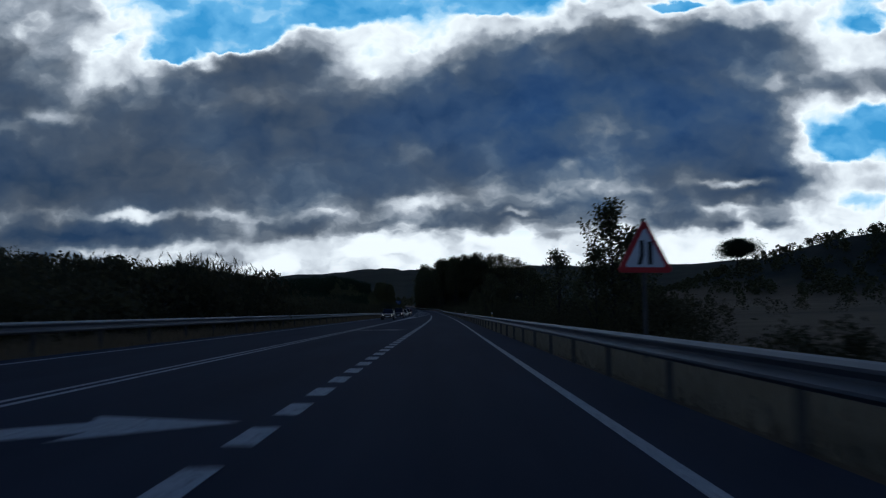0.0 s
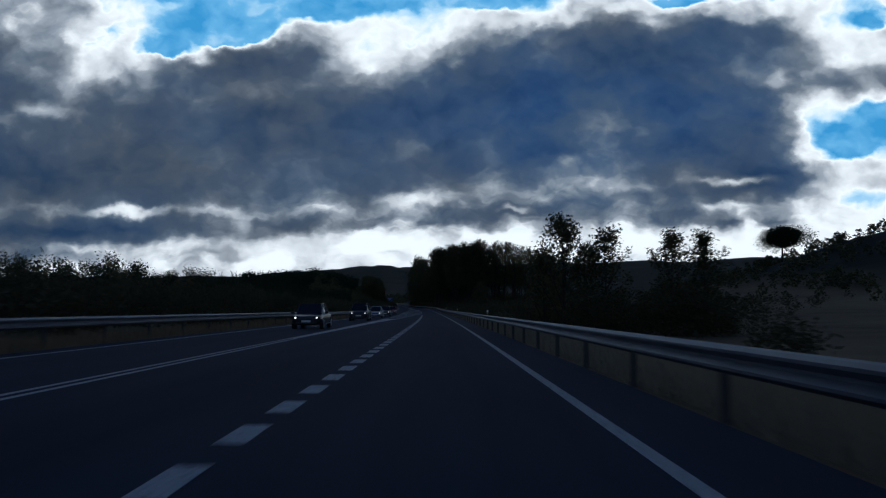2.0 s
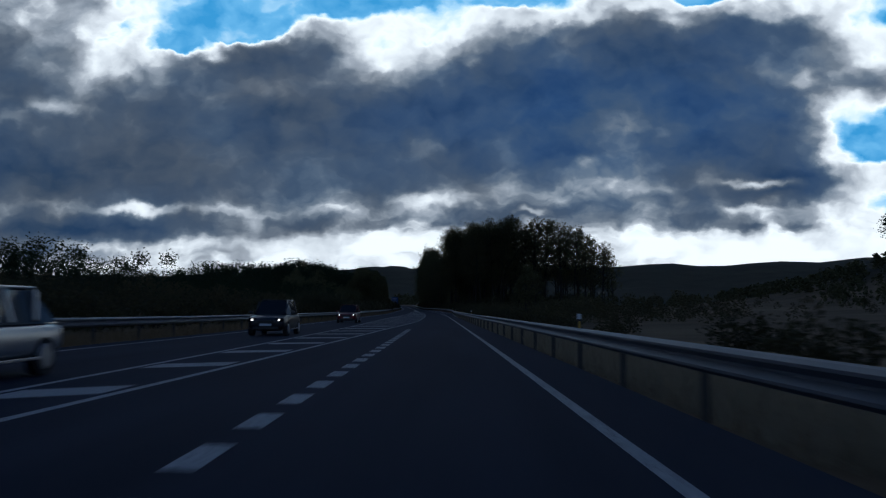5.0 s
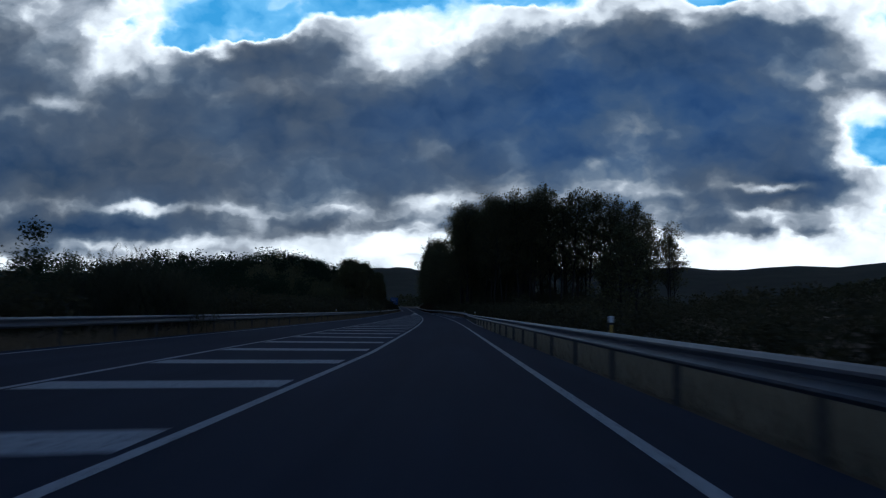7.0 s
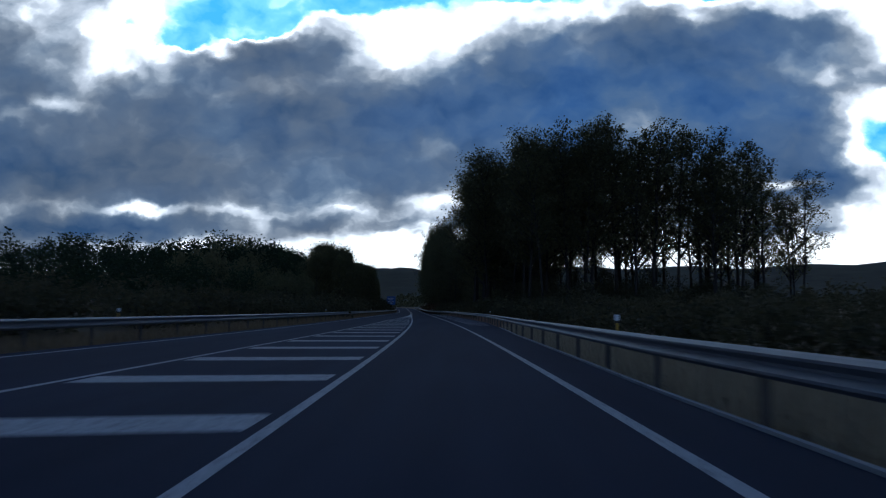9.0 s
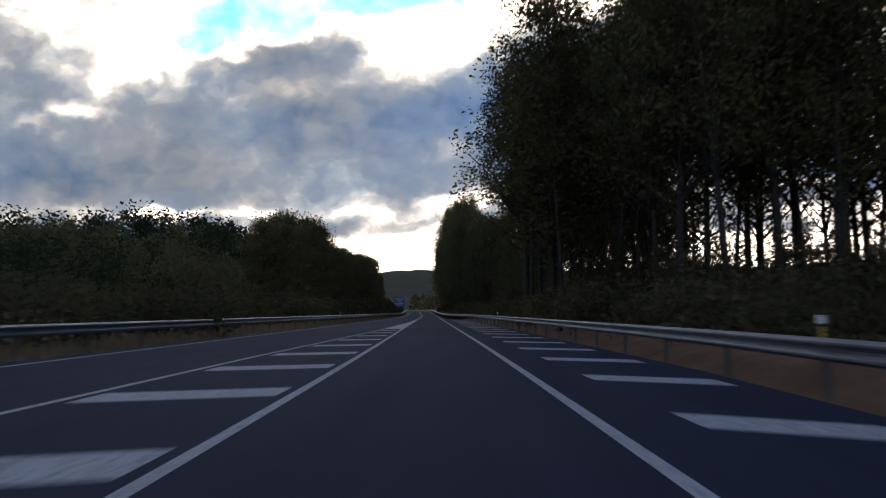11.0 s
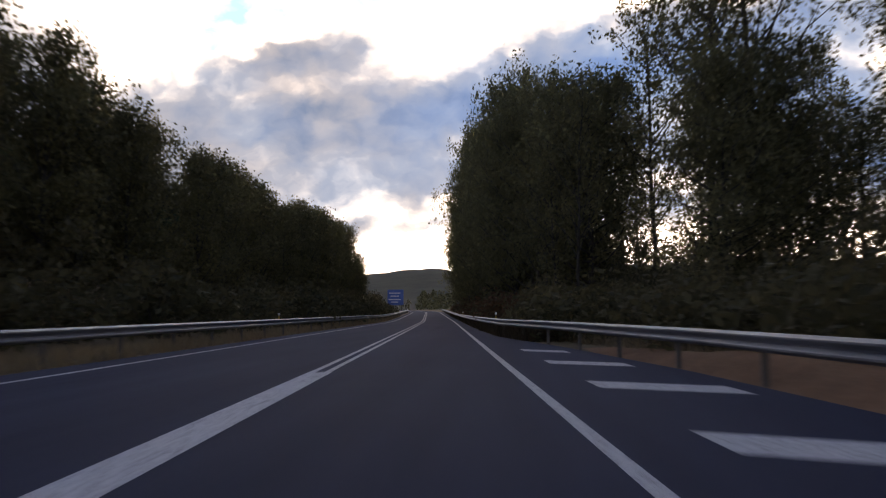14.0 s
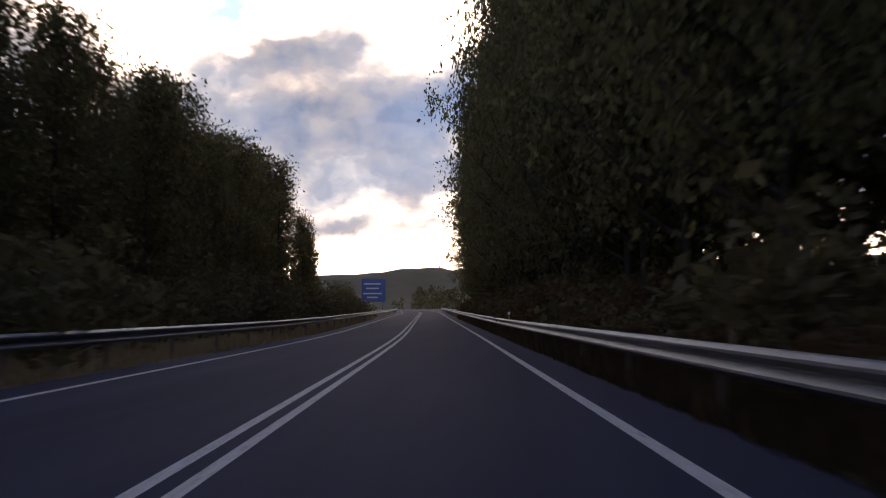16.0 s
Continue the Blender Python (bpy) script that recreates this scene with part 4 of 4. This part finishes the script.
for s in np.arange(345, 590, 3.0):
    for k in (5, 8, 12, 17) if s > 425 else (5, 8, 12, 22, 34):
        (brush if s > 425 else spots).append((s + rng.normal(0, 1), RIGHT_RAIL(s) + k + rng.normal(0, 1), ((3.8 if k > 10 else 2.8) if s > 425 else (3.5 if k > 10 else 2.3)) * (0.7 + 0.6 * rng.random()), 0.9))
for s in np.arange(-10, 610, 3.2):
    tall = np.interp(s, [0, 60, 150, 200, 300, 400, 420, 600], [2.6, 3.1, 2.9, 2.7, 2.6, 2.7, 4.2, 4.4])
    for k in (7, 11, 16, 22, 30) if s < 424 else (7, 11, 16):
        (brush if s > 405 or k < 12 else spots).append((s + rng.normal(0, 1), LEFT_RAIL(s) - k + rng.normal(0, 1), tall * (1 - 0.014 * k) * (0.7 + 0.6 * rng.random()), 0.8))
for _ in range(110):
    s = rng.uniform(40, 60)
    spots.append((s, rng.uniform(-27, -12.5), (3.3 if s < 52 else 3.7) * (0.8 + 0.4 * rng.random()), 0.75))
for s, n in ((448, 14), (451, 13.5), (454, 13), (449, 17), (453, 17)):
    growth.append((s, n, 5.5 + rng.random(), 0.5))
for s, n in ((31, 7.5), (47, 8), (59, 8.5), (97, 7), (95, 12), (119, 9), (263, 14)):
    for _ in range(7):
        spots.append((s + rng.normal(0, 2.5), n + rng.normal(1, 1.2), 1.3 + 0.8 * rng.random(), 0.9))
for i in range(110):
    spots.append((rng.uniform(60, 330), rng.uniform(16, 90), 1.0 + 0.9 * rng.random(), 1.0))
for s in np.arange(486, 570, 3.5):
    for k in (13, 17):
        growth.append((s + rng.normal(0, 1.2), k + rng.normal(0, 1.0), 6.5 + 3 * rng.random(), 0.55))
thick_rng = np.random.default_rng(77)
for _ in range(80):
    s = thick_rng.uniform(366, 428)
    growth.append((s, thick_rng.uniform(14, 50), (4.2 if s < 398 else 2.8) + 1.5 * thick_rng.random(), 0.7))
for _ in range(110):
    s = thick_rng.uniform(376, 442)
    growth.append((s, thick_rng.uniform(12, 37), 6.5 + 3 * thick_rng.random() if s < 396 else 4.0 + 1.8 * thick_rng.random(), 0.5))
for _ in range(70):
    growth.append((thick_rng.uniform(362, 372), thick_rng.uniform(12, 44), 3.6 + 2.0 * thick_rng.random(), 0.75))
for _ in range(26):
    growth.append((thick_rng.uniform(474, 492), thick_rng.uniform(11.5, 15), 5.5 + 2 * thick_rng.random(), 0.6))
for s in np.arange(457, 476, 2.6):
    for n in (13.5, 16.5, 20):
        growth.append((s + rng.normal(0, 0.8), n + rng.normal(0, 0.8), 5.6 + 1.6 * rng.random(), 0.5))
hedge_rng = np.random.default_rng(41)
hedge = []
for s0, s1, n0, n1, low, high, many in ((26, 66, 5.4, 11, 1.3, 2.1, 110), (91, 101, 5.4, 14.5, 1.5, 2.4, 70), (114, 126, 6.5, 12, 1.2, 2.0, 40)):
    hedge += [(hedge_rng.uniform(s0, s1), hedge_rng.uniform(n0, n1), hedge_rng.uniform(low, high), 0.8) for _ in range(many)]
thicket("hedge_bushes", hedge, "mound", 520, 0.034, M_LEAF_BUSH, "low dark bushes round the young roadside trees", "undergrowth", 20)
thicket("young_growth", growth, "mound", 1000, 0.021, M_LEAF_BUSH, "tangled young growth under the roadside trees", "undergrowth", 19)
thicket("tall_brush", brush, "mound", 420, 0.042, M_LEAF_BUSH, "dense dark brush beside the road", "undergrowth", 17)
thicket("undergrowth", spots, "mound", 230, 0.06, M_LEAF_BUSH, "dense dark brush on the banks behind the barriers", "undergrowth", 7)
spots = []
for _ in range(150):
    s, n = rng.uniform(394, 445) if _ < 80 else rng.uniform(445, 600), rng.uniform(-48, -22)
    spots.append((s, n, (4.6 if s < 426 else 6.0) + 2.2 * rng.random() + max(0, -n - 28) * 0.2 + (1.0 if s > 445 else 0), 0.75))
thicket("bank_trees", spots, "round", 460, 0.037, M_LEAF_DARK, "low dense trees on the wooded bank", "trees", 10)
spots = []
for s in np.arange(330, 700, 6.0):
    for k in (52, 60, 68, 77, 88) if s > 440 else (52, 64, 77, 88):
        spots.append((s + rng.normal(0, 2), -k - 6 + rng.normal(0, 2.5), np.interp(s, [330, 420, 450, 530, 600], [6, 10, 13.5, 15, 21]) * (0.8 + 0.35 * rng.random()) * 0.8, 1.6))
for s in np.arange(250, 425, 4.0):
    for k in (21, 27, 34):
        spots.append((s + rng.normal(0, 1.5), LEFT_RAIL(s) - k + rng.normal(0, 1.5), np.interp(s, [250, 340, 425], [3.4, 5.6, 6.6]) * (0.8 + 0.4 * rng.random()), 1.3))
near_rng = np.random.default_rng(31)
near = [(s + near_rng.normal(0, 1.5), -k - 6 + near_rng.normal(0, 2), np.interp(s, [440, 460, 530], [10, 12.5, 14]) * (0.8 + 0.35 * near_rng.random()), 1.5) for s in np.arange(440, 600, 5.0) for k in (29, 38, 46)]
near += [(s + near_rng.normal(0, 2), -k - 6 + near_rng.normal(0, 4), 7 + 3.5 * near_rng.random(), 1.3) for s in np.arange(120, 330, 5.0) for k in (58, 66, 75, 88)]
thicket("conifer_wood", near, "spire", 620, 0.021, M_NEEDLE, "dark wood of pointed conifers above the bank", "woods", 18)
thicket("far_conifers", spots, "spire", 420, 0.025, M_NEEDLE, "dark wood of pointed conifers on the slope", "woods", 8)
spots = []
for i in range(60):
    spots.append((90 + 6.5 * i + rng.normal(0, 3), 75 + 20 * math.sin(i * 0.21) + rng.normal(0, 4) + (30 if i > 36 else 0), 2.5 + 2.0 * rng.random(), 0.9))
for i in range(900):
    spots.append((rng.uniform(150, 500), rng.uniform(105, 300), 2.5 + 2.6 * rng.random(), 1.3))
for i in range(260):
    spots.append((rng.uniform(560, 860), rng.uniform(-60, 120), 5 + 5 * rng.random(), 0.9))
spots = [q for q in spots if not (q[0] > 560 and -24 < q[1] < 16)]
thicket("far_hedges", spots, "round", 90, 0.105, M_LEAF_DARK, "dark hedges and scattered trees across the fields", "hedge", 9)


# ---------------------------------------------------------------- dry grass at the foot of the rails
def grass_strip(name, s0, s1, rail, side, lo, hi, per_metre, blade, seed, label, material=M_STRAW):
    r = np.random.default_rng(seed)
    k = int((s1 - s0) * per_metre)
    s = s0 + (s1 - s0) * r.random(k)
    n = np.array([rail(q) for q in s]) + side * (lo + (hi - lo) * r.random(k))
    h = np.interp(s, S, HEADING)
    x = np.interp(s, S, PX) + n * np.cos(h)
    y = np.interp(s, S, PY) + n * np.sin(h)
    z = np.interp(s, S, PZ) + cross_fall(s, n) - 0.1
    base = np.stack([x, y, z], 1)
    a = r.random(k) * 6.28
    wide = np.stack([np.cos(a), np.sin(a), 0 * a], 1) * (0.012 + 0.014 * r.random(k))[:, None]
    tip = base + np.stack([r.normal(0, 0.12, k), r.normal(0, 0.12, k), blade * (0.45 + 0.8 * r.random(k))], 1)
    v = np.stack([base - wide, base + wide, tip], 1).reshape(-1, 3)
    tagged(mesh_object(name, v, np.arange(3 * k).reshape(-1, 3), material), label, "grass", kind="stuff")


for a, b, lo in ((-20, 318, 0.05), (318, 446, 1.3), (446, 560, 1.0)):
    grass_strip("dry_grass", a, b, RIGHT_RAIL, 1, lo, 2.6, 260 if a < 0 else 60, 0.5, 3, "pale bleached grass under the crash barrier", M_STRAW_PALE if a < 0 else M_STRAW)
grass_strip("verge_weeds", 446, 560, RIGHT_RAIL, 1, -0.22, 1.3, 360, 0.62, 6, "dark reddish weeds crowding the crash barrier", M_WEED)
grass_strip("dry_grass", -20, 560, LEFT_RAIL, -1, -0.5, 2.2, 110, 0.45, 4, "dry straw-coloured grass under the crash barrier")


# ---------------------------------------------------------------- signs
def warning_sign(s, n):
    root = empty("warning_sign", stand(s, n, 16, 1.0, 0.0), "red-bordered triangular road-narrows warning sign on a steel post", "road sign")
    bm = bmesh.new()
    tube(bm, 0.045, 0.045, 3.3, Matrix.Translation((0, 0.06, 1.55)))
    part("post", bm, M_POST, root)

    def tri(side, cut):
        h = side * 0.866
        pts = []
        corners = [(-side / 2, 0), (side / 2, 0), (0, h)]
        for i in range(3):
            a, b, c = corners[i - 1], corners[i], corners[(i + 1) % 3]
            for p in (a, c):
                d = math.hypot(p[0] - b[0], p[1] - b[1])
                pts.append((b[0] + (p[0] - b[0]) * cut / d, b[1] + (p[1] - b[1]) * cut / d))
        return pts

    z0 = 2.05
    bm = bmesh.new()
    plate(bm, [(x, z + z0) for x, z in tri(1.35, 0.09)], 0.03)
    board = part("border", bm, M_RED, root, "red border")
    bm = bmesh.new()
    plate(bm, [(x, z + z0 + 0.115) for x, z in tri(0.98, 0.05)], 0.004, Matrix.Translation((0, -0.006, 0)))
    part("face", bm, M_SIGNWHITE, board, "white face")
    bm = bmesh.new()
    plate(bm, [(-0.2, z0 + 0.17), (-0.09, z0 + 0.17), (-0.03, z0 + 0.36), (-0.03, z0 + 0.68), (-0.13, z0 + 0.68), (-0.13, z0 + 0.38)], 0.004, Matrix.Translation((0, -0.012, 0)))
    part("symbol_bar", bm, M_BLACK, board, "black kerb symbol")
    bm = bmesh.new()
    plate(bm, [(0.06, z0 + 0.17), (0.17, z0 + 0.17), (0.17, z0 + 0.66), (0.06, z0 + 0.66)], 0.004, Matrix.Translation((0, -0.012, 0)))
    part("symbol_bar", bm, M_BLACK, board, "black kerb symbol")


warning_sign(16.2, 4.2)


def direction_sign():
    p = at(595, -9.2)
    root = empty("direction_sign", pose(p.x, p.y, rest(p.x, p.y), 0, 0, 8), "large blue direction sign on steel posts at the bend", "road sign")
    for dx in (-1.4, 1.4):
        bm = bmesh.new()
        tube(bm, 0.07, 0.07, 6.6, Matrix.Translation((dx, 0.1, 2.4)))
        part("post", bm, M_POST, root)
    bm = bmesh.new()
    box(bm, (3.7, 0.06, 3.6), Matrix.Translation((0, 0, 3.9)), 0.02)
    panel = part("panel", bm, M_BLUE, root)
    for z, wd in ((4.9, 2.6), (4.2, 2.0), (3.4, 2.9), (2.8, 1.7)):
        bm = bmesh.new()
        box(bm, (wd, 0.02, 0.22), Matrix.Translation((-0.2, -0.045, z)), 0.004)
        part("lettering_bar", bm, M_SIGNWHITE, panel, "white bar of lettering")


direction_sign()


# ---------------------------------------------------------------- oncoming cars
def lofted(bm, stations):
    """A closed skin through rings of equal length."""
    rings = [[bm.verts.new(p) for p in ring] for ring in stations]
    for a, b in zip(rings, rings[1:]):
        k = len(a)
        for i in range(k):
            bm.faces.new((a[i], a[(i + 1) % k], b[(i + 1) % k], b[i]))
    bm.faces.new(rings[0][::-1])
    bm.faces.new(rings[-1])
    return bm


def car(s, n, paint, label, height=1.5, width=1.78, length=4.3, boot=0.0):
    p = at(s, n, 0.0)
    root = empty("car", pose(p.x, p.y, p.z, 0, 0, turn_at(s)), label, "car", "oncoming cars")
    w2, nose, tail = width / 2, -length / 2, length / 2
    belt = height * 0.6

    def ring(y, half, z0, z1, crown):
        return [(-half * 0.92, y, z0), (half * 0.92, y, z0), (half, y, z0 + 0.25), (half * 0.97, y, z1 - 0.06), (half * 0.86, y, z1), (0.0, y, z1 + crown), (-half * 0.86, y, z1), (-half * 0.97, y, z1 - 0.06), (-half, y, z0 + 0.25)]

    bm = bmesh.new()
    lofted(bm, [ring(nose, w2 * 0.78, 0.32, belt * 0.74, 0.02), ring(nose + 0.12, w2 * 0.93, 0.22, belt * 0.84, 0.03), ring(nose + 0.6, w2, 0.2, belt * 0.95, 0.04), ring(nose + 1.15, w2, 0.2, belt, 0.04),
                ring(0.4, w2, 0.2, belt, 0.02), ring(tail - 0.5, w2, 0.22, belt, 0.02), ring(tail - 0.08, w2 * 0.94, 0.28, belt * 0.97, 0.02), ring(tail, w2 * 0.86, 0.36, belt * 0.9, 0.0)])
    body = part("body", bm, paint, root, smooth=True)
    rounded = body.modifiers.new("rounding", "SUBSURF")
    rounded.levels = rounded.render_levels = 2

    def hoop(y, half, z, top):
        return [(-half, y, z), (half, y, z), (top, y, height - 0.05), (top * 0.7, y, height), (-top * 0.7, y, height), (-top, y, height - 0.05)]

    bm = bmesh.new()
    lo = belt - 0.02
    rings = [[(-w2 * 0.84, nose + 1.0, lo), (w2 * 0.84, nose + 1.0, lo), (w2 * 0.82, nose + 1.02, lo + 0.02), (w2 * 0.5, nose + 1.02, lo + 0.03), (-w2 * 0.5, nose + 1.02, lo + 0.03), (-w2 * 0.82, nose + 1.02, lo + 0.02)],
             hoop(nose + 1.75, w2 * 0.92, lo, w2 * 0.66), hoop(0.7, w2 * 0.92, lo, w2 * 0.68), hoop(tail - 0.75 - boot, w2 * 0.9, lo, w2 * 0.64),
             [(-w2 * 0.82, tail - 0.16 - 0.6 * boot, lo), (w2 * 0.82, tail - 0.16 - 0.6 * boot, lo), (w2 * 0.8, tail - 0.18 - 0.6 * boot, lo + 0.02), (w2 * 0.5, tail - 0.18 - 0.6 * boot, lo + 0.03), (-w2 * 0.5, tail - 0.18 - 0.6 * boot, lo + 0.03), (-w2 * 0.8, tail - 0.18 - 0.6 * boot, lo + 0.02)]]
    lofted(bm, rings)
    part("glazing", bm, M_GLASS, root, "dark tinted glass")
    bm = bmesh.new()
    box(bm, (w2 * 1.36, length - 2.45 - boot, 0.05), Matrix.Translation((0, (nose + 1.72 + tail - 0.7 - boot) / 2, height)), 0.024)
    part("roof", bm, paint, root)
    for x in (-1, 1):
        bm = bmesh.new()
        box(bm, (0.05, 0.9, 0.05), Matrix.Translation((x * w2 * 0.78, nose + 1.36, (belt + height) / 2)) @ Matrix.Rotation(math.radians(35), 4, "X"), 0.01)
        part("windscreen_pillar", bm, paint, root)
        bm = bmesh.new()
        box(bm, (0.2, 0.12, 0.14), Matrix.Translation((x * (w2 + 0.09), nose + 1.35, belt + 0.08)), 0.03)
        part("mirror", bm, paint, root)
        for y, lean in ((0.25, 0), (tail - 0.9 - boot, -24)):
            bm = bmesh.new()
            box(bm, (0.04, 0.09, height - belt), Matrix.Translation((x * w2 * 0.81, y, (belt + height) / 2)) @ Matrix.Rotation(math.radians(-17 * x), 4, "Y") @ Matrix.Rotation(math.radians(lean), 4, "X"), 0.01)
            part("side_pillar", bm, paint, root)
        bm = bmesh.new()
        box(bm, (0.03, 1.9, 0.05), Matrix.Translation((x * (w2 + 0.005), 0.15, 0.3)), 0.01)
        part("door_sill", bm, M_RIM, root, "bright door sill")
        bm = bmesh.new()
        box(bm, (0.36, 0.16, 0.17), Matrix.Translation((x * w2 * 0.68, nose + 0.1, belt * 0.76)) @ Matrix.Rotation(math.radians(-12 * x), 4, "Z"), 0.03)
        shell = part("headlight", bm, M_GLASS, root, "headlight")
        bm = bmesh.new()
        bmesh.ops.create_uvsphere(bm, u_segments=12, v_segments=8, radius=0.05, matrix=Matrix.Translation((x * w2 * 0.68, nose + 0.03, belt * 0.76)))
        part("bulb", bm, M_LAMP, shell, "lit headlight bulb")
        for y in (nose + 0.82, tail - 0.8):
            bm = bmesh.new()
            tube(bm, 0.32, 0.32, 0.2, Matrix.Translation((x * (w2 - 0.1), y, 0.32)) @ Matrix.Rotation(math.radians(90), 4, "Y"), 24)
            wheel = part("wheel", bm, M_TYRE, root, "black tyre")
            bm = bmesh.new()
            tube(bm, 0.225, 0.2, 0.03, Matrix.Translation((x * (w2 + 0.01), y, 0.32)) @ Matrix.Rotation(math.radians(90 * x), 4, "Y"), 20)
            part("rim", bm, M_RIM, wheel, "alloy rim")
    bm = bmesh.new()
    box(bm, (w2 * 0.9, 0.06, 0.16), Matrix.Translation((0, nose + 0.03, belt * 0.66)), 0.02)
    part("grille", bm, M_BLACK, root, "black grille")
    bm = bmesh.new()
    box(bm, (w2 * 1.3, 0.1, 0.14), Matrix.Translation((0, nose + 0.06, 0.36)), 0.03)
    part("bumper_intake", bm, M_BLACK, root)
    bm = bmesh.new()
    box(bm, (0.52, 0.02, 0.11), Matrix.Translation((0, nose - 0.01, belt * 0.53)), 0.004)
    part("number_plate", bm, M_SIGNWHITE, root, "white number plate")


def car_paint(name, c, metal):
    m = Nodes(name)
    f = m.noise(m.add("TexCoord").outputs["Object"], 300, 2)
    return m.surface(m.mix(f, tuple(x * 0.85 for x in c), c), 0.28, metal, 0.6)


M_DARK_PAINT = car_paint("dark_metallic_paint", (0.03, 0.03, 0.035), 0.4)
car(103.5, -7.4, M_DARK_PAINT, "dark saloon car with lit headlights on the road", 1.44, 1.76, 4.5, 0.7)
car(134.3, -7.5, M_DARK_PAINT, "dark metallic off-road car with lit headlights on the road", 1.72, 1.86, 4.5)
car(158, -7.6, car_paint("silver_paint", (0.4, 0.41, 0.42), 0.6), "silver hatchback with lit headlights on the road", 1.48, 1.74, 4.0)
car(182, -7.7, M_DARK_PAINT, "dark boxy car with lit headlights on the road", 1.6, 1.74, 4.1)
car(214.5, -8.0, car_paint("red_paint", (0.16, 0.01, 0.014), 0.2), "dark red car with lit headlights on the road", 1.58, 1.78, 4.2)
